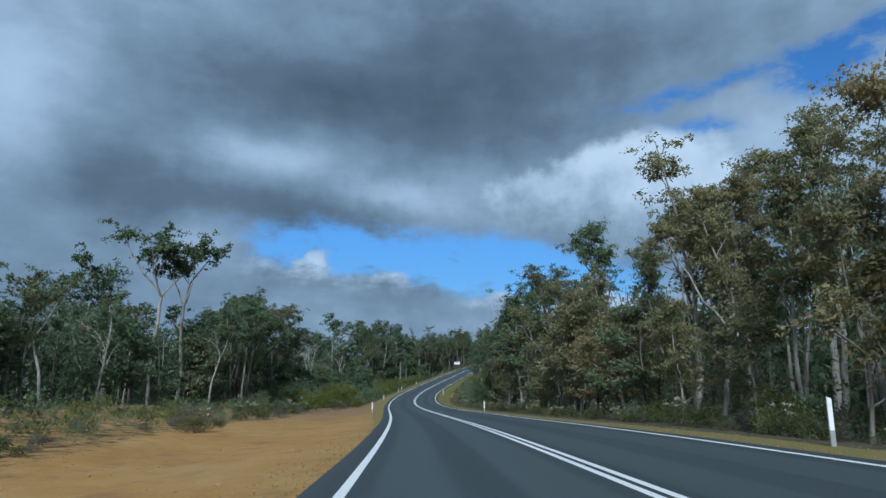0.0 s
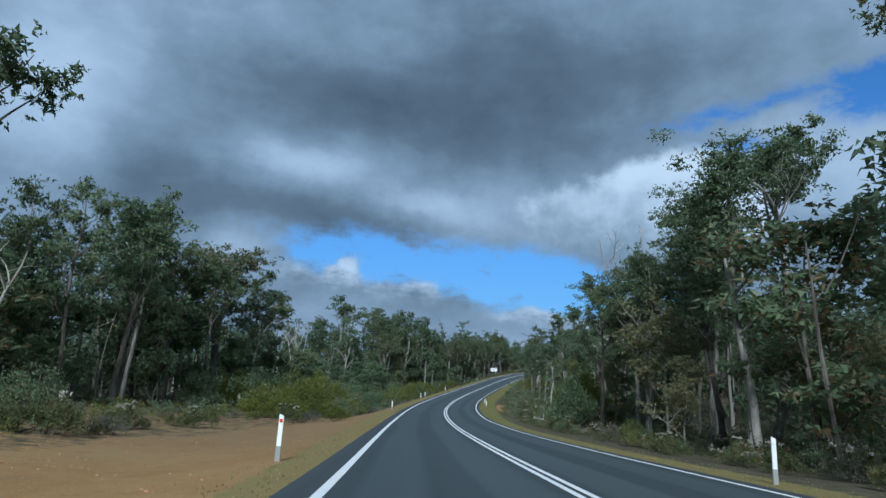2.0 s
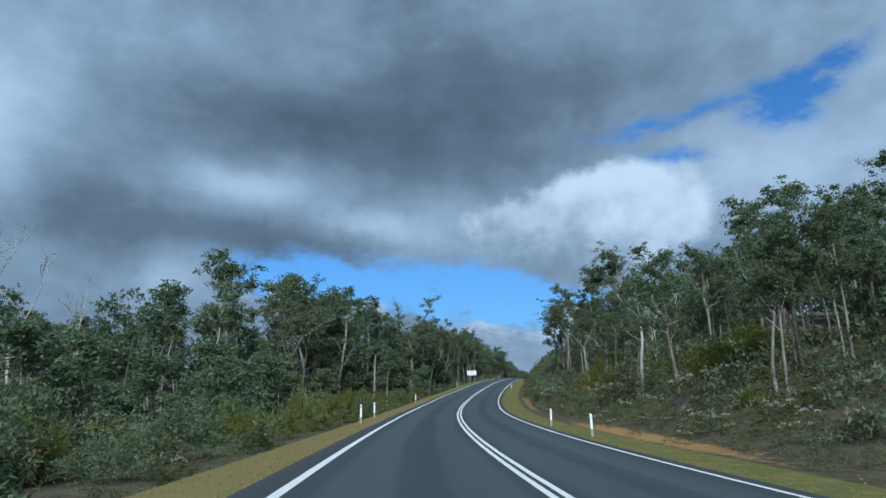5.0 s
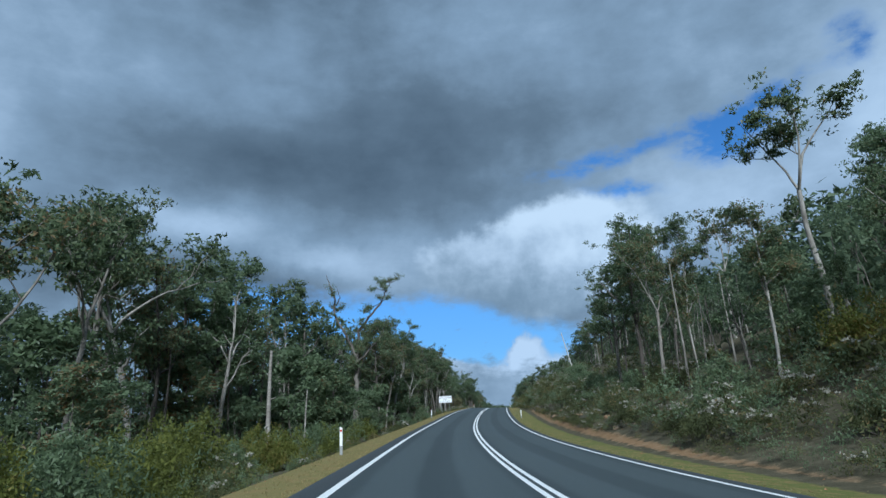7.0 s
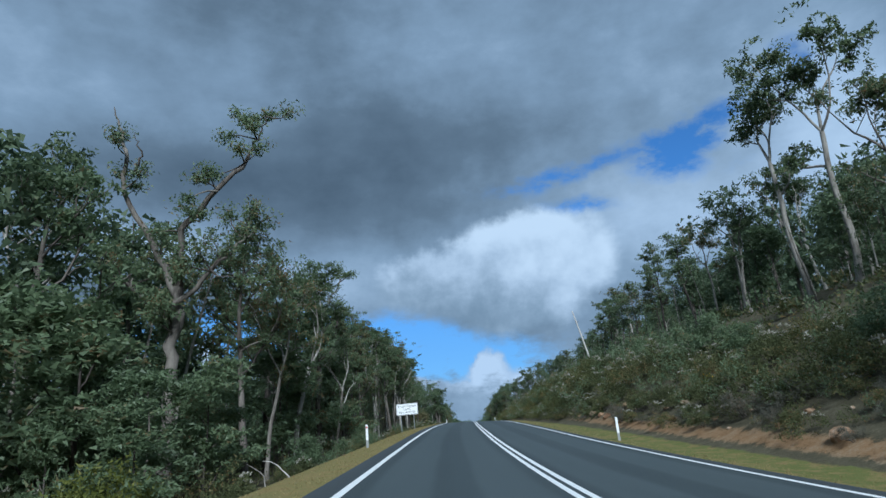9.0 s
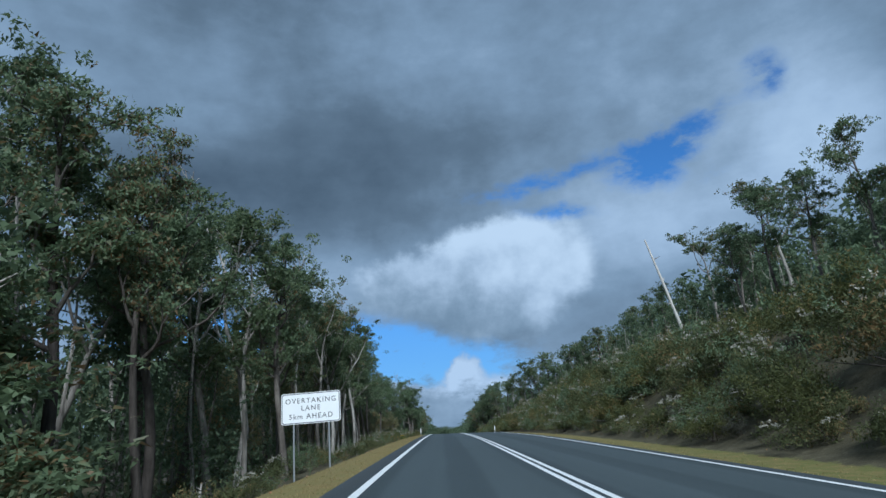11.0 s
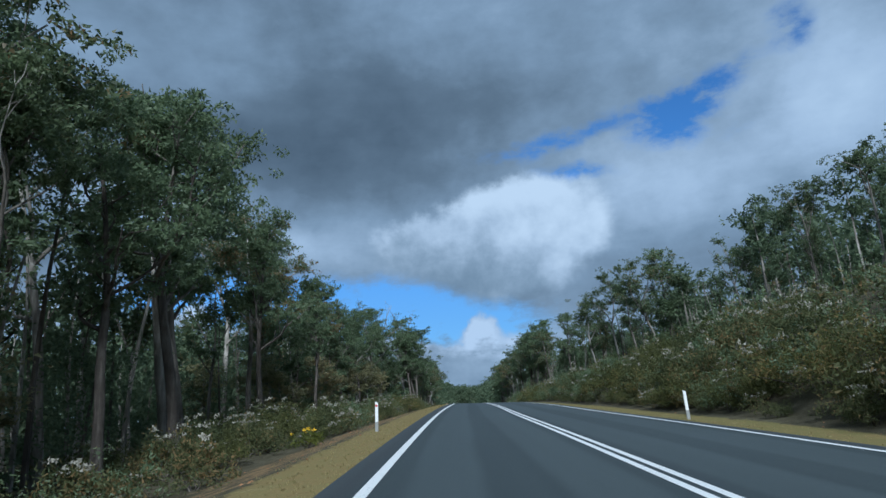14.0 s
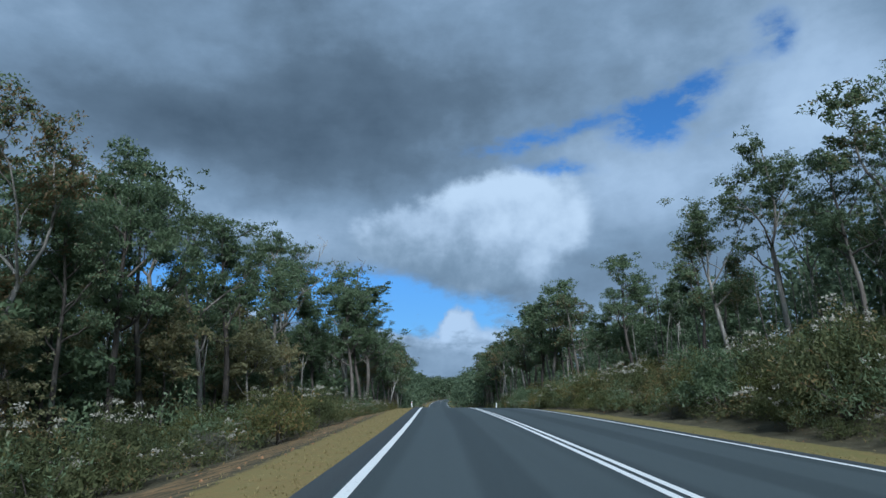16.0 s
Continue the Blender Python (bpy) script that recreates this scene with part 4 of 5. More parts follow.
count = 0
for side, front, tops in ((-1, LEFT_FRONT, LEFT_TOP), (1, RIGHT_FRONT, RIGHT_TOP)):
    for _ in range(1500):
        s = -12 + 490 * rng.random()
        depth = 9.0 * rng.random() ** 1.3
        a = float(np.interp(s, *front)) + .4 + depth
        if not free(s, side * a, 2.5):
            continue
        top = float(np.interp(s, *tops)) * (.62 + .36 * rng.random() if side < 0 or s < 215 else .82 + .2 * rng.random())
        kind = (G, J, Y, O, Y, J, G, Y, J, X)[int(rng.random() * 10)]
        # first right-hand trees take the paled leaves, in place of sun on them
        if side > 0 and s < 60 and kind in (G, J, O):
            kind = R
        if kind == Y:
            top *= .85
        ground = float(land(s, side * a)[0][2] - road_point(s)[0][2])
        plant(kind, int(rng.random() * 4), s, side * a, height=max(top - ground, 4.5), turn=rng.random() * 6.28, squash=.85 + .3 * rng.random())
        taken.append((s, side * a))
        count += 1
        if count >= (105 if side < 0 else 225):
            break


for k in range(46):
    s, u = 99 + 86 * rng.random(), 11.5 + 10.5 * rng.random()
    if free(s, u, 2.0):
        plant((Y, Y, X, J, D, O)[int(rng.random() * 6)], k, s, u, height=4.5 + 4.5 * rng.random() + .12 * (u - 10), turn=rng.random() * 6.28, squash=.9 + .3 * rng.random())
        taken.append((s, u))


for s0 in range(440, 560, 4):
    for side, tops in ((-1, LEFT_TOP), (1, RIGHT_TOP)):
        s, u = s0 + 3 * rng.random(), side * (11.0 + 3.5 * rng.random())
        if free(s, u, 1.8):
            plant((J, G, J, J, O)[int(rng.random() * 5)], s0, s, u, top=float(np.interp(s, *tops)) * (.72 + .3 * rng.random()), turn=rng.random() * 6.28, squash=1 + .3 * rng.random())
            taken.append((s, u))


for k in range(34):
    s, u = 282 + 56 * rng.random(), -11.2 - 10 * rng.random()
    if free(s, u, 1.5):
        plant((Y, Y, O, Y, G)[k % 5], k, s, u, top=9.0 + 4.5 * rng.random(), turn=rng.random() * 6.28, squash=.85 + .25 * rng.random())
        taken.append((s, u))


# low understorey trees that fill the foot of the woods
for k in range(48):
    s, u = (376 + 110 * rng.random(), -16 - 5 * rng.random()) if k < 36 else (222 + 34 * rng.random(), -11.5 - 5 * rng.random())
    if free(s, u, 1.5):
        plant("understorey_tree", k, s, u, height=(3.0 + 2.5 * rng.random()) if k < 36 else 3.5 + 2.5 * rng.random(), turn=rng.random() * 6.28, squash=1.1 + .4 * rng.random(), group="understorey trees")
        taken.append((s, u))
# pale leaf colour here stands in for light at the dark foot of the woods
for k in range(92):
    s, u = (4 + 92 * rng.random(), 9.8 + 5 * rng.random()) if k < 44 else (362 + 70 * rng.random(), -15.5 - 5 * rng.random()) if k < 70 else (294 + 50 * rng.random(), -14.5 - 6 * rng.random())
    if free(s, u, 1.4):
        plant("olive_understorey_tree", k, s, u, height=4 + 4.5 * rng.random(), turn=rng.random() * 6.28, squash=1.1 + .4 * rng.random(), group="understorey trees")
        taken.append((s, u))
for k in range(74):
    s, u = (112 + 84 * rng.random(), -16.5 - 9 * rng.random()) if k < 34 else (258 + 100 * rng.random(), -12.5 - 9 * rng.random())
    if free(s, u, 1.6) and not 278 < s < 376:
        plant("understorey_tree", k, s, u, height=4.6 + 2.6 * rng.random(), turn=rng.random() * 6.28, squash=1.2 + .5 * rng.random(), group="understorey trees")
        taken.append((s, u))
for side, front, tops, many in ((-1, LEFT_FRONT, LEFT_TOP, 95), (1, RIGHT_FRONT, RIGHT_TOP, 60)):
    for _ in range(many):
        s = -12 + 460 * rng.random()
        u = side * (float(np.interp(s, *front)) + .5 + 6.5 * rng.random())
        if not free(s, u, 1.3) or 278 < s < 376:
            continue
        low = 4.2 + (.3 + .25 * rng.random()) * (float(np.interp(s, *tops)) - 5) * (1.0 if side < 0 or s < 100 else .45)
        plant("understorey_tree", int(rng.random() * 3), s, u, height=low, turn=rng.random() * 6.28, squash=1.1 + .5 * rng.random(), group="understorey trees")
        taken.append((s, u))


# the woods behind and beyond, one body of trees, poles and thickets too many to count
def far_woods():
    rng = np.random.default_rng(9)

    def whole(seed, **o):
        T, arms, C = tree_shapes(seed, 15, thick=.011, **o)
        tv, tf = T.arrays()
        cv, cf = C.arrays()
        return np.concatenate([tv, cv]), np.concatenate([tf, cf + len(tv)]), np.concatenate([np.full(len(tf), 3 * (seed % 2)), np.ones(len(cf))])

    mid = [whole(seed, per=12, leaf=.46, puff=.066, gap=.3, sides=4, **o) for seed, o in ((81, dict(base=.25, limbs=9, reach=.2)), (82, dict(base=.3, limbs=8, reach=.22)), (83, dict(base=.4, limbs=7, reach=.24)))]
    plain = [whole(seed, per=4, leaf=1.1, puff=.085, sides=3, base=.2, limbs=8, reach=.2, gap=.6) for seed in (84, 85)]
    thick = []
    for seed in (91, 92, 93, 94):
        L, r2 = Shape(), np.random.default_rng(seed)
        c = r2.normal(size=(14, 3)) * np.array([1.3, 1.3, 1.0])
        c[:, 2] = np.linspace(.3, 5.2, 14) + r2.normal(size=14) * .3
        c[:, :2] *= (1.15 - .12 * c[:, 2:])
        if seed < 93:
            L.leaves(r2, c, 1.0, 42, .17, .09, .9, .2)
        else:
            L.leaves(r2, c, 1.15, 15, .5, .25, .9, .2)
        lv, lf = L.arrays()
        thick.append((lv, lf, np.ones(len(lf))))
    poles = []
    for seed in range(6):
        L, r2 = Shape(), np.random.default_rng(60 + seed)
        L.tube(bent(r2, (0, 0, -.3), (0, 0, 1), 8.5, 6, .045, .05), np.linspace(.1, .035, 7), 5)
        if seed % 2:
            L.tube(bent(r2, (0, 0, 3.5 + seed * .5), (r2.normal(), r2.normal(), 1.4), 3.2, 3, .1, .05), np.linspace(.05, .015, 4), 3)
        lv, lf = L.arrays()
        poles.append((lv, lf, np.full(len(lf), 3 if seed < 3 else 0)))

    V, F, I, n = [], [], [], 0

    def put(kind, s, u, k, wide=1.0):
        nonlocal n
        v, f, ix = kind
        t = rng.random() * 6.28
        c, q = math.cos(t) * k * wide, math.sin(t) * k * wide
        V.append(np.stack([v[:, 0] * c - v[:, 1] * q, v[:, 0] * q + v[:, 1] * c, v[:, 2] * k], 1) + land(s, u)[0])
        F.append(f + n)
        I.append(ix)
        n += len(v)

    def tree(s, u, top):
        h = float(road_point(s)[0][2]) + top - land(s, u)[0][2]
        if h > 4 and (abs(u) > 26 or free(s, u, 1.6)):
            put(mid[int(rng.random() * 3)] if s < 490 else plain[int(rng.random() * 2)], s, u, h / 15, 1.1)

    for side, front, tops in ((-1, LEFT_FRONT, LEFT_TOP), (1, RIGHT_FRONT, RIGHT_TOP)):
        for _ in range(190 if side < 0 else 140):
            s = -30 + 530 * rng.random()
            a = float(np.interp(s, *front)) + 6 + 26 * rng.random() ** 1.2
            tree(s, side * a, float(np.interp(s, *tops)) * (.72 + .3 * rng.random()))
        for _ in range(170 if side < 0 else 0):
            s = 690 + 360 * rng.random()
            tree(s, -11 - 40 * rng.random(), 15 + 4 * rng.random())
        for _ in range(200):
            s = 500 + 560 * rng.random()
            a = float(np.interp(s, *front)) + 28 * rng.random() ** 1.6
            tree(s, side * a, float(np.interp(s, *tops)) * (.75 + .35 * rng.random()))
        for _ in range(360):
            s = -30 + 600 * rng.random()
            depth = 2.5 + 22 * rng.random() ** 1.2
            deep = depth > 8 or s > 480
            put(thick[int(rng.random() * 2) + (2 if deep else 0)], s, side * (float(np.interp(s, *front)) + depth), (.75 + .6 * rng.random()) * (1.25 if deep else 1))
        for _ in range(420):
            s = -30 + 540 * rng.random()
            put(thick[2 + int(rng.random() * 2)], s, side * (float(np.interp(s, *front)) + 13 + 20 * rng.random()), 1.4 + .6 * rng.random())
        for _ in range(170 if side < 0 else 0):
            s = 225 + 240 * rng.random()
            depth = 2.5 + 13 * rng.random()
            put(thick[2 * (depth > 8) + int(rng.random() * 2)], s, side * (float(np.interp(s, *front)) + depth), .9 + .4 * rng.random())
        for _ in range(300):
            s = -10 + 470 * rng.random()
            a = float(np.interp(s, *front)) + .3 + 13 * rng.random()
            room = .75 * (float(np.interp(s, *tops)) + float(road_point(s)[0][2]) - land(s, side * a)[0][2]) / 8.5
            put(poles[int(rng.random() * 6)], s, side * a, max(room, .3) * (.55 + .45 * rng.random()), .9)
    for _ in range(300):
        s = 560 + 480 * rng.random()
        u = 9.5 + 9 * rng.random()
        put(thick[2 + int(rng.random() * 2)], s, u if rng.random() < .5 else -u - 1, 1.2 + .9 * rng.random(), 1.3)
    for _ in range(90):
        s = 218 + 190 * rng.random()
        tree(s, 21 + 12 * rng.random(), float(np.interp(s, *RIGHT_TOP)) * (.85 + .2 * rng.random()))
    me = mesh_of("far_woods", np.concatenate(V), np.concatenate(F), [BARK_DARK, LEAF_FAR, LEAF_FAR, BARK_PALE], np.concatenate(I))
    return tagged(new("far_woods", me), "dense dark green gum woods receding behind the road", "woods", kind="stuff")


far_woods()


# ---------------------------------------------------------------- shrubs
def scatter(n, s0, s1, u0, u1, kinds, lo, hi, gap=1.0):
    for _ in range(n):
        s = s0 + (s1 - s0) * rng.random()
        u = u0 + (u1 - u0) * rng.random()
        if not free(s, u, gap):
            continue
        k = kinds[int(rng.random() * len(kinds))]
        bush(k, int(rng.random() * 2), s, u, lo + (hi - lo) * rng.random(), rng.random() * 6.28, .8 + .4 * rng.random())
        taken.append((s, u))


BS, BT = "bank_shrub", "bank_thicket"
TW, WB, HB, FB, GB, DB, YB = "tall_wattle", "wattle_bush", "heath_bush", "flowering_bush", "grey_bush", "green_bush", "yellow_flower_bush"
taken += [(339, -8.2), (341, -8.2), (343, -8.2), (345, -8.2)]
scatter(130, -10, 95, -25, -12.8, (HB, GB, GB, HB, HB), .3, .65, .7)
scatter(16, 60, 96, -22, -13, (HB, DB, FB, HB), .7, 1.2)
scatter(8, 28, 62, -16, -12, (GB, FB), .9, 1.3)
scatter(40, 100, 232, -15, -8.6, (WB, DB, HB, WB, FB, DB), .8, 1.5)
scatter(24, 96, 190, -22, -14, (WB, DB, DB, WB), 1.3, 2.0)
scatter(14, 100, 230, -9, -7.6, (GB, HB, FB), .4, .8)
scatter(28, 235, 300, -10.5, -7.8, (HB, FB, GB, HB, DB), .6, 1.0)
scatter(46, 300, 440, -12.5, -8.4, (FB, HB, FB, GB, HB), .7, 1.2)
scatter(22, -5, 95, 7.6, 10.5, (HB, GB, FB, WB), .5, 1.0)
scatter(44, 8, 76, 6.9, 9.2, (FB, GB, HB, FB), .45, .85, .7)
scatter(34, 96, 190, 8.2, 15, (FB, GB, HB, WB, FB), .7, 1.3)
scatter(14, 96, 190, 14, 22, (WB, DB, WB), 1.1, 1.8)
scatter(46, 186, 264, 8.3, 10, (HB, FB, GB, HB), .5, .95, .7)
scatter(70, 192, 266, 7.3, 8.6, (GB, HB, GB, FB), .35, .7, .6)
scatter(20, 190, 262, 10, 14, (HB, FB, DB, HB), .9, 1.4)
scatter(95, 200, 262, 8.5, 14.5, (BS, BS, BT, BS), .55, 1.15, 1.15)
scatter(330, 258, 470, 7.9, 14, (BS, BT, BS, BT, DB), .8, 1.35, 1.2)
scatter(170, 258, 470, 6.9, 8.4, (HB, BT, GB, HB, FB), .5, .85, .75)
scatter(135, 340, 474, -14.5, -8.4, (BS, BS, BT, BS), .6, 1.15, 1.15)
bush(YB, 0, 345.4, -8.0, 1.0)
bush(YB, 1, 238.0, 10.5, .7)
for k in range(34):
    s = 344 + 30 * (k + rng.random()) / 34
    bush((HB, BT, FB, HB, GB)[k % 5], k, s, 7.0 + 1.8 * rng.random(), .55 + .35 * rng.random(), s)
for k in range(26):
    s = 346.5 + 26 * (k + rng.random()) / 26
    bush((FB, BS, HB, GB, BT)[k % 5], k, s, -8.8 - 4.5 * rng.random(), .7 + .35 * rng.random(), s)
bush(FB, 0, 26.0, 8.4, .9)
bush(FB, 0, 66.5, -14.0, 1.15, .5)
bush(FB, 1, 72.0, -14.4, 1.0, 2.0)
bush(GB, 0, 69.0, -13.2, .9, 1.0)
for s, u, size, kind in ((189, 8.8, .9, FB), (191, 9.6, 1.0, FB), (187, 9.2, .8, GB), (193, 8.5, .75, GB), (198, 8.8, 1.1, FB), (184, 8.6, .7, GB)):
    bush(kind, int(s), s, u, size, s)
for s, u, size, tall in ((97, 10.6, 1.0, 1.5), (100.5, 11.8, 1.1, 1.6), (104, 13.5, .9, 1.2), (172, 12.4, .9, 1.2), (99.5, -11.8, 1.3, 1.05), (103.5, -10.6, 1.1, 1.0), (109, -14.5, 1.1, 1.0), (95.5, -13.6, 1.0, .9), (116, -12.5, .8, .8),
                         (121, -15, 1.0, .9), (134, -14, .8, .8), (150, -13, .9, .9), (163, -12.2, 1.0, 1.0), (173, -11.4, .95, 1.1), (181, -11.2, .9, 1.1), (187, -12.6, 1.0, 1.2), (197, -12.4, .8, 1.2),
                         (362, 14.0, .8, .8), (330, 12.0, .8, .7)):
    bush(TW, int(s), s, u, size, s, tall)
    taken.append((s, u))
bush(DB, 1, 94.0, 9.4, 1.5, 2.0, 1.5)
bush(WB, 0, 92.3, -8.3, .8, 1.0, 1.0)
bush(DB, 0, 97.0, -8.7, .95, .4, 1.0)
for s, u, size, kind in ((88, -10.6, .9, FB), (90, -10.2, .8, GB), (90.5, -11.4, 1.0, FB), (93.5, -10.2, .8, GB), (108, -7.4, .6, GB), (111, -7.6, .6, GB), (114, -7.8, .7, GB)):
    bush(kind, int(s), s, u, size, s)


def undergrowth():
    """Low growth under the trees and over the right bank, too dense to count."""
    rng = np.random.default_rng(21)
    V, F, I, n = [], [], [], 0
    small = []
    for fine, k, kind in [(q, *w3) for q in (True, False) for w3 in enumerate((HB, WB, FB, DB))]:
        spec = dict(SHRUB_KINDS[kind])
        spec["per"], spec["n"] = (20, 17) if fine else (9, 14)
        spec["leaf"] = (.105, .046) if fine else (.2, .1)
        S, L, Fl = shrub_shapes(900 + k, spec)
        lv, lf = L.arrays()
        ix = np.full(len(lf), k)
        if Fl:
            fv, ff = Fl.arrays()
            lf, ix, lv = np.concatenate([lf, ff + len(lv)]), np.concatenate([ix, np.full(len(ff), 4)]), np.concatenate([lv, fv])
        small.append((lv, lf, ix))
    spots = []
    for _ in range(230):
        spots.append((258 + 207 * rng.random(), 7.7 + 13.5 * rng.random() ** 1.25, .9 + .7 * rng.random()))
    for _ in range(150):
        s = 262 + 190 * rng.random()
        spots.append((s, 7.0 + 1.6 * rng.random(), .5 + .5 * rng.random()))
    for _ in range(60):
        s = 196 + 66 * rng.random()
        spots.append((s, 7.2 + 1.4 * rng.random(), .3 + .35 * rng.random()))
    for _ in range(120):
        spots.append((185 + 75 * rng.random(), 8.7 + 13 * rng.random(), .8 + .7 * rng.random()))
    for _ in range(70):
        spots.append((186 + 76 * rng.random(), 8.2 + 2.6 * rng.random(), .5 + .45 * rng.random()))
    for _ in range(170):
        spots.append((352 + 90 * rng.random(), -8.3 - 7 * rng.random(), .7 + .5 * rng.random()))
    for _ in range(150):
        spots.append((96 + 96 * rng.random(), 7.3 + 2.4 * rng.random(), .35 + .35 * rng.random()))
    for _ in range(90):
        spots.append((262 + 90 * rng.random(), 10.5 + 10 * rng.random(), 1.0 + .5 * rng.random()))
    for _ in range(130):
        spots.append((262 + 190 * rng.random(), 6.9 + 1.1 * rng.random(), .45 + .35 * rng.random()))
    for _ in range(210):
        spots.append((2 + 96 * rng.random(), -13.4 - 7 * rng.random(), .25 + .3 * rng.random()))
    for _ in range(50):
        spots.append((203 + 60 * rng.random(), 9 + 5 * rng.random(), .8 + .4 * rng.random()))
    for _ in range(50):
        spots.append((343 + 62 * rng.random(), 11 + 8.5 * rng.random(), 1.0 + .45 * rng.random()))
    for _ in range(140):
        spots.append((106 + 62 * rng.random(), 8.8 + 8.5 * rng.random(), .75 + .45 * rng.random()))
    for _ in range(80):
        spots.append((102 + 125 * rng.random(), -7.4 - 2.2 * rng.random(), .35 + .3 * rng.random()))
    for _ in range(60):
        spots.append((84 + 46 * rng.random(), 6.9 + 1.6 * rng.random(), .3 + .25 * rng.random()))
    for _ in range(90):
        spots.append((-8 + 105 * rng.random(), 6.9 + 2.5 * rng.random(), .3 + .35 * rng.random()))
    for _ in range(120):
        spots.append((285 + 150 * rng.random(), -8.3 - 2.2 * rng.random(), .45 + .5 * rng.random()))
    for _ in range(230):
        s = 95 + 100 * rng.random()
        spots.append((s, 9 + 18 * rng.random(), .8 + .9 * rng.random()))
    for _ in range(200):
        spots.append((-15 + 110 * rng.random(), 9.5 + 8 * rng.random(), .5 + .6 * rng.random()))
    for _ in range(200):
        spots.append((98 + 136 * rng.random(), -10 - 18 * rng.random(), 1.0 + .9 * rng.random()))
    for _ in range(280):
        s = 228 + 250 * rng.random()
        spots.append((s, -float(np.interp(s, *LEFT_FRONT)) + 2.5 - 9 * rng.random(), .5 + .7 * rng.random()))
    for _ in range(260):
        spots.append((-20 + 120 * rng.random(), -16 - 16 * rng.random(), .35 + .45 * rng.random()))
    for _ in range(240):
        s = 470 + 400 * rng.random()
        spots.append((s, (8 + 8 * rng.random()) * (1 if rng.random() < .5 else -1), .9 + .8 * rng.random()))
    for _ in range(230):
        spots.append((262 + 94 * rng.random(), 6.8 + 3.9 * rng.random(), .55 + .45 * rng.random()))
    for _ in range(110):
        spots.append((326 + 48 * rng.random(), 7.6 + 7 * rng.random(), .7 + .5 * rng.random()))
    for _ in range(190):
        spots.append((156 + 38 * rng.random(), 8.5 + 16 * rng.random(), .7 + .6 * rng.random()))
    for s, u, size in spots:
        if abs(s - 341.8) < 4.5 and -9.4 < u < 0:
            continue
        v, f, ix = small[(0 if abs(u) < 15 else 4) + ((0, 2, 3, 0)[int(rng.random() * 4)] if u > 0 and s < 250 else (0, 0, 2, 3)[int(rng.random() * 4)] if s > 230 else (0, 1, 3, 3)[int(rng.random() * 4)])]
        t = rng.random() * 6.28
        c, q = math.cos(t) * size, math.sin(t) * size
        p = np.stack([v[:, 0] * c - v[:, 1] * q, v[:, 0] * q + v[:, 1] * c, v[:, 2] * size * (.8 + .4 * rng.random())], 1) + land(s, u)[0]
        V.append(p)
        F.append(f + n)
        I.append(ix)
        n += len(v)
    me = mesh_of("undergrowth", np.concatenate(V), np.concatenate(F), [LEAF_HEATH, LEAF_WATTLE, LEAF_HEATH, LEAF_DARK, BLOSSOM], np.concatenate(I))
    return tagged(new("undergrowth", me), "dense olive heath undergrowth with pale blossom", "undergrowth", kind="stuff")


undergrowth()


def verge_grass():
    rng = np.random.default_rng(31)
    k = 30000
    s = -15 + 480 * rng.random(k) ** 1.0
    side = np.where(rng.random(k) < .6, -1, 1)
    a = 4.22 + np.abs(rng.normal(size=k)) * 1.0
    keep = (a < 7.4) & ~((side < 0) & (s < 60) & (a > 5.6) & (rng.random(k) < .7))
    s, u = s[keep], (side * a)[keep]
    foot = land(s, u)
    S = Shape()
    m = len(s)
    for _ in range(3):
        ang = rng.random(m) * 6.28
        h = .012 + .026 * rng.random(m)
        d = np.stack([np.cos(ang), np.sin(ang), np.zeros(m)], 1)
        root = foot + d * .03 * rng.normal(size=(m, 1))
        tip = root + d * (h * .7)[:, None] + np.array([0, 0, 1.0]) * h[:, None]
        wide = np.stack([-np.sin(ang), np.cos(ang), np.zeros(m)], 1) * .008
        S.v.append(np.stack([root - wide, root + wide, tip + wide * .3, tip - wide * .3], 1).reshape(-1, 3))
        S.f.append(S.n + np.arange(m)[:, None] * 4 + np.arange(4)[None, :])
        S.n += 4 * m
    return tagged(new("verge_grass", S.mesh("verge_grass", GRASS)), "short dry yellow green grass along the verges", "grass", kind="stuff")


verge_grass()


def loose_stones():
    rng = np.random.default_rng(41)
    k = 5200
    s = np.concatenate([-8 + 112 * rng.random(k // 2), 100 + 340 * rng.random(k // 2)])
    u = np.concatenate([-5.2 - 9 * rng.random(k // 2), -5.6 - 2.8 * rng.random(k // 2)])
    flip = (np.arange(k) >= k // 2) & (rng.random(k) < .4)
    u = np.where(flip, -u + .6, u)
    foot = land(s, u)
    r = .012 + .035 * rng.random(k) ** 3
    octa = np.array([[1, 0, 0], [0, 1, 0], [-1, 0, 0], [0, -1, 0], [0, 0, .8], [0, 0, -.8]])
    v = foot[:, None, :] + octa[None] * r[:, None, None] * (.6 + .8 * rng.random((k, 6, 1)))
    f = np.array([[0, 1, 4], [1, 2, 4], [2, 3, 4], [3, 0, 4], [1, 0, 5], [2, 1, 5], [3, 2, 5], [0, 3, 5]])
    me = mesh_of("loose_gravel", v.reshape(-1, 3), (np.arange(k)[:, None, None] * 6 + f[None]).reshape(-1, 3), [STONE])
    return tagged(new("loose_gravel", me), "loose orange and pale gravel stones", "gravel", kind="stuff")


loose_stones()


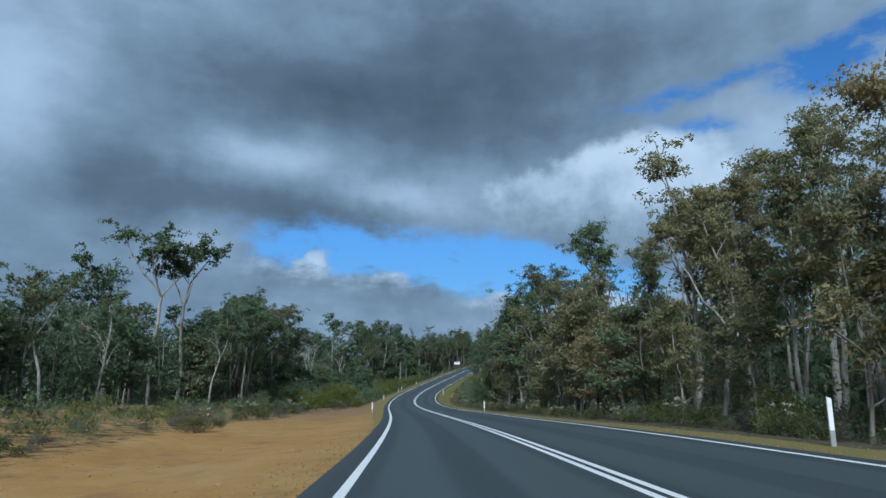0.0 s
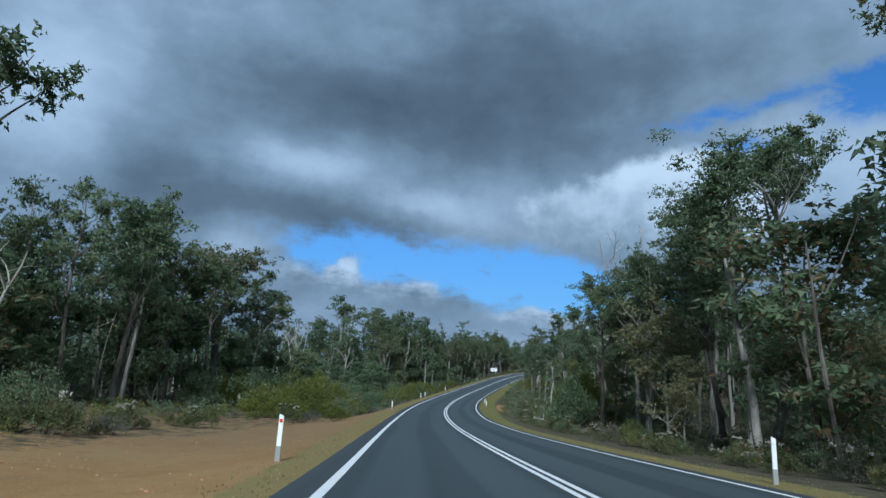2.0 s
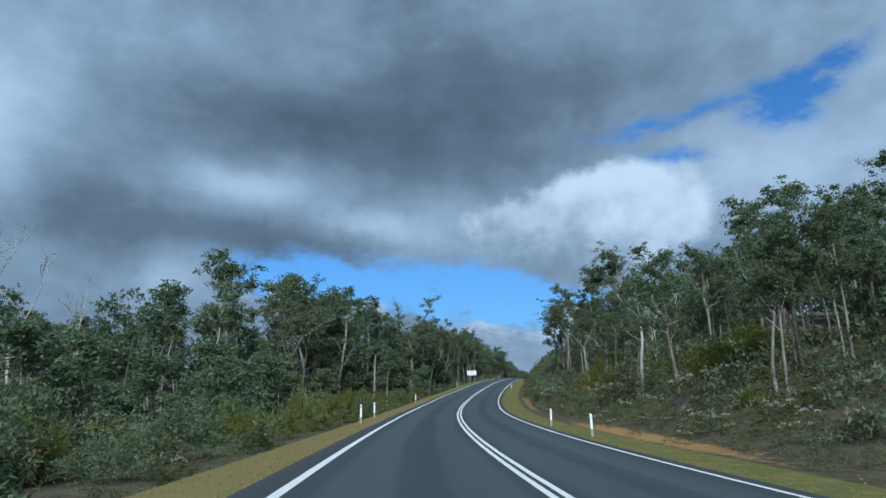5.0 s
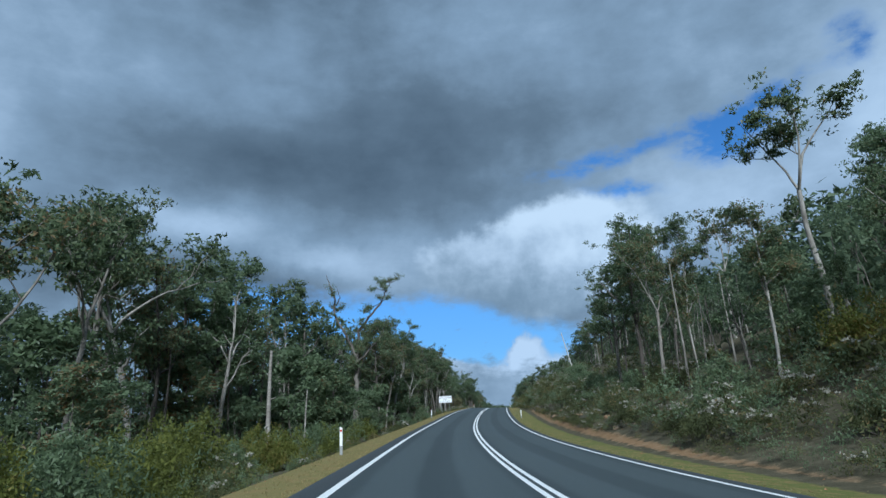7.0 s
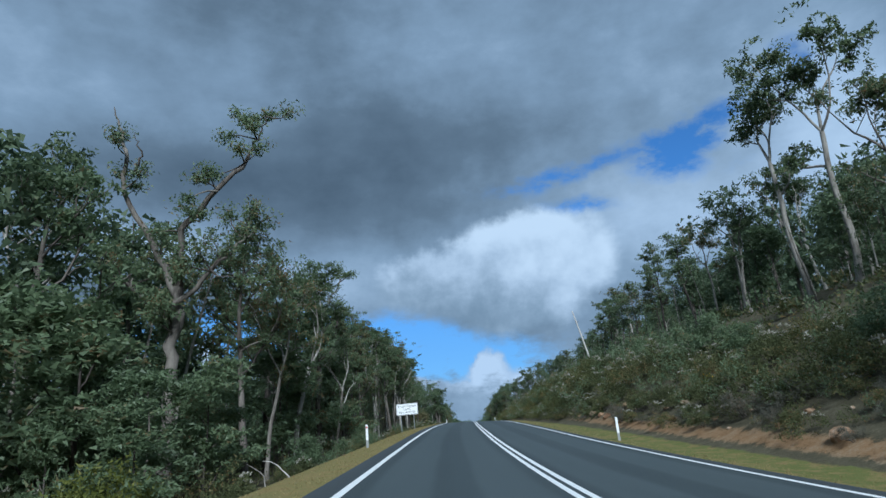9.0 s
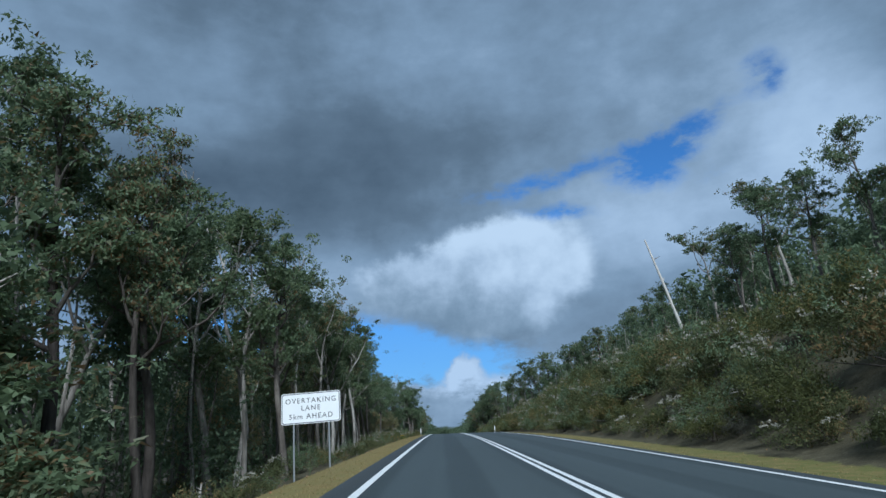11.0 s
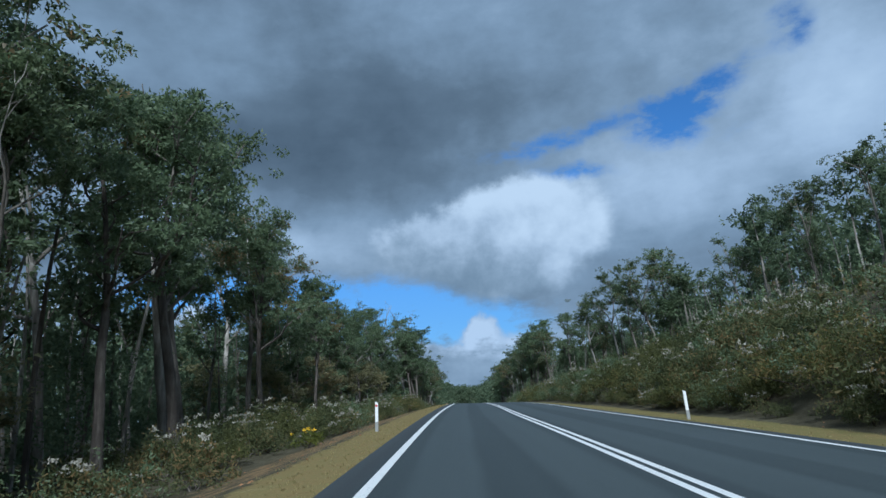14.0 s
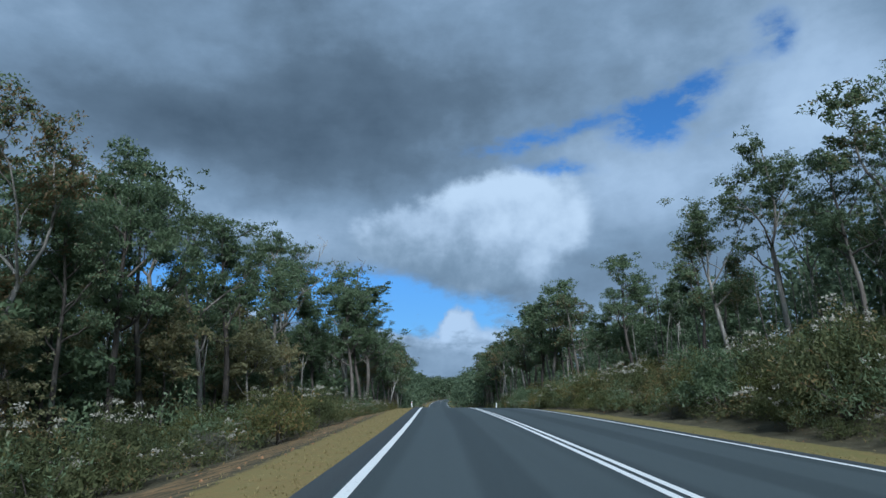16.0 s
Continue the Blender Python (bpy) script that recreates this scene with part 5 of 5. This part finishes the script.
# ---------------------------------------------------------------- guide posts
def guide_post(left):
    root = new("guide_post")
    bm = box_bm((.1, .042, .66), (0, 0, .62), .008)
    for v in bm.verts:
        if v.co.z > .94 and v.co.x > 0:
            v.co.z -= .035
    part("post", from_bm("post", bm, POST_WHITE), root)
    part("sleeve", from_bm("sleeve", box_bm((.108, .05, .5), (0, 0, .06), .008), POST_GREY), root, "weathered grey base sleeve")
    spin = Matrix.Rotation(radians(90), 4, "X")
    bm = cyl_bm(.037, .012, (0, -.0265, .82), 20, spin)
    part("reflector", from_bm("reflector", bm, RED if left else CLEAR), root, "round red reflector" if left else "round white reflector")
    return tagged(root, "white plastic guide post with %s reflector on the grass verge" % ("red" if left else "white"), "guide post", "guide posts")


for left, places in ((True, ((59, -5.3), (107.0, -5.2), (147, -5.3), (154, -5.4), (183, -5.35), (234.5, -5.4), (343.5, -5.3), (443, -5.3), (540, -5.3), (640, -5.3))),
                     (False, ((12.3, 5.45), (58.5, 5.0), (140.5, 5.2), (149, 4.95), (234, 4.95), (344, 5.0), (446, 5.0), (540, 5.0), (640, 5.0)))):
    first = None
    for s, u in places:
        m = Matrix.Translation(land(s, u)[0]) @ Matrix.Rotation(radians(heading_at(s)), 4, "Z") @ Matrix.Rotation(radians(rng.normal() * 1.2), 4, "Y")
        if first is None:
            first = guide_post(left)
            first.matrix_world = m
        else:
            copy_thing(first, m)


# ---------------------------------------------------------------- the overtaking lane sign
def rounded_plate(wd, ht, r, y, thick):
    bm = bmesh.new()
    pts = []
    for cx, cz, a0 in ((wd / 2 - r, ht / 2 - r, 0), (-wd / 2 + r, ht / 2 - r, 90), (-wd / 2 + r, -ht / 2 + r, 180), (wd / 2 - r, -ht / 2 + r, 270)):
        for k in range(7):
            a = radians(a0 + 15 * k)
            pts.append(bm.verts.new((cx + r * math.cos(a), y, cz + r * math.sin(a))))
    face = bm.faces.new(pts)
    ext = bmesh.ops.extrude_face_region(bm, geom=[face])
    bmesh.ops.translate(bm, vec=(0, thick, 0), verts=[g for g in ext["geom"] if isinstance(g, bmesh.types.BMVert)])
    bmesh.ops.recalc_face_normals(bm, faces=bm.faces)
    return bm


def lettering(body, size, x, z, parent):
    cu = bpy.data.curves.new("lettering", "FONT")
    cu.body, cu.size, cu.align_x, cu.extrude, cu.space_character, cu.offset = body, size, "CENTER", .0015, 1.24, 0.0
    tmp = bpy.data.objects.new("lettering", cu)
    me = bpy.data.meshes.new_from_object(tmp)
    bpy.data.objects.remove(tmp)
    me.transform(Matrix.Translation((x, -.0235, z)) @ Matrix.Rotation(radians(90), 4, "X"))
    me.materials.clear()
    me.materials.append(SIGN_BLACK)
    return part("lettering", me, parent)


def road_sign(s, u):
    root = new("road_sign")
    W, Hh, mid = 2.5, 1.27, 2.85
    panel = part("panel", from_bm("panel", rounded_plate(W, Hh, .11, -.016, .016), SIGN_WHITE), root, "white rectangular sign panel with rounded corners")
    rim, inner = rounded_plate(W - .05, Hh - .05, .1, -.0195, .003), rounded_plate(W - .11, Hh - .11, .085, -.0225, .003)
    part("border", from_bm("border", rim, SIGN_BLACK), panel, "thin black border line")
    part("face", from_bm("face", inner, SIGN_WHITE), panel)
    for body, z in (("OVERTAKING", .21), ("LANE", -.1), ("5km AHEAD", -.43)):
        lettering(body, .295, 0, z, panel)
    panel.location = (0, 0, mid)
    for x in (-.74, .74):
        part("signpost", from_bm("signpost", cyl_bm(.038, 3.9, (x, .045, 1.45), 16), STEEL), root, "galvanised steel pipe")
        for z in (mid - .4, mid + .4):
            part("clamp", from_bm("clamp", box_bm((.13, .05, .045), (x, .03, z), .006), STEEL), root)
    tagged(root, "white OVERTAKING LANE road sign on two steel posts", "road sign")
    foot = land(s, u)[0]
    top = float(road_point(s)[0][2]) + 2.82
    root.matrix_world = Matrix.Translation((foot[0], foot[1], top - mid - Hh / 2)) @ Matrix.Rotation(radians(heading_at(s) - 1.5), 4, "Z")
    return root


road_sign(281.0, -7.75)


# ---------------------------------------------------------------- rocks, logs and stumps
def rock(seed, s, u, size):
    r = np.random.default_rng(seed)
    bm = bmesh.new()
    bmesh.ops.create_icosphere(bm, subdivisions=2, radius=1.0)
    ax = .6 + .8 * r.random(3)
    for v in bm.verts:
        d = 1 + .35 * noise.noise(v.co * 1.4 + Vector((seed, 0, 0))) + .12 * noise.noise(v.co * 4 + Vector((0, seed, 0)))
        v.co = Vector((v.co.x * ax[0], v.co.y * ax[1], v.co.z * ax[2] * .7)) * d * size
    ob = tagged(new("rock", from_bm("rock", bm, ROCK)), "weathered orange laterite rock in the road cutting", "rock", "cutting rocks")
    ob.matrix_world = Matrix.Translation(land(s, u)[0] + np.array([0, 0, size * .15])) @ Matrix.Rotation(r.random() * 6.28, 4, "Z")
    return ob


for k in range(64):
    s = 196 + 70 * rng.random() if k < 50 else 290 + 120 * rng.random()
    rock(300 + k, s, 7.5 + 1.6 * rng.random(), .07 + .2 * rng.random() ** 1.7)


def log(name, seed, s, u, length, radius, turn, tilt, label, mat=BARK_DEAD, twig=.3, wander=.05):
    r = np.random.default_rng(seed)
    S = Shape()
    line = bent(r, (0, 0, 0), (1, 0, 0), length, 9, wander)
    S.tube(line, np.linspace(radius, radius * .45, len(line)), 8)
    root = new(name)
    part("stem", S.mesh("stem", mat, True), root)
    for k in range(3):
        B = Shape()
        a = line[3 + 2 * k]
        br = bent(r, a, r.normal(size=3) + np.array([.6, 0, .8]), length * twig, 5, .2)
        B.tube(br, np.linspace(radius * .4, .01, len(br)), 5)
        part("branch", B.mesh("branch", mat, True), root)
    root.matrix_world = Matrix.Translation(land(s, u)[0] + np.array([0, 0, radius])) @ Matrix.Rotation(turn, 4, "Z") @ Matrix.Rotation(-tilt, 4, "Y")
    return tagged(root, label, "log" if name == "fallen_log" else "dead tree")


log("fallen_log", 1, 103.5, 9.6, 1.7, .11, .4, .35, "grey fallen log with broken branches in the scrub")
log("fallen_log", 2, 104.5, 10.2, 2.2, .08, 2.6, .12, "grey fallen log with broken branches in the scrub")
log("fallen_log", 3, 228, -9.0, 4.5, .07, .8, .35, "thin pale fallen branch leaning in the scrub")
log("bare_pole", 4, 309.5, 20.0, 9.6, .17, 2.95, 1.36, "tall bleached dead trunk without crown on the bank", BARK_DEAD, .08, .012)
log("bare_pole", 5, 203, -14.0, 7.6, .2, .2, 1.565, "thick pale broken trunk without crown", BARK_PALE, .07, .008)
log("bare_pole", 7, 214, -14.5, 5.4, .09, .2, 1.55, "thin pale broken stem without crown", BARK_PALE, .05, .01)
log("bare_pole", 6, 276, -10.5, .95, .07, .2, 1.5, "short bleached stick standing in the scrub")


def stump(s, u, h, r0):
    r = np.random.default_rng(int(s * 10))
    S = Shape()
    z = np.array([-.2, 0, .15, .5, .8, 1.0, 1.0]) * h
    S.tube([(0.02 * k, 0, zz + (.001 * k)) for k, zz in enumerate(z)], np.array([1.35, 1.2, 1.05, 1, .97, .95, .05]) * r0, 12)
    ob = tagged(new("tree_stump", S.mesh("tree_stump", BARK_DEAD, False)), "grey weathered cut tree stump", "stump")
    ob.matrix_world = Matrix.Translation(land(s, u)[0])
    return ob


stump(128, 15.5, .9, .22)
stump(318, -11.2, .7, .2)
stump(133, 17, 1.1, .2)
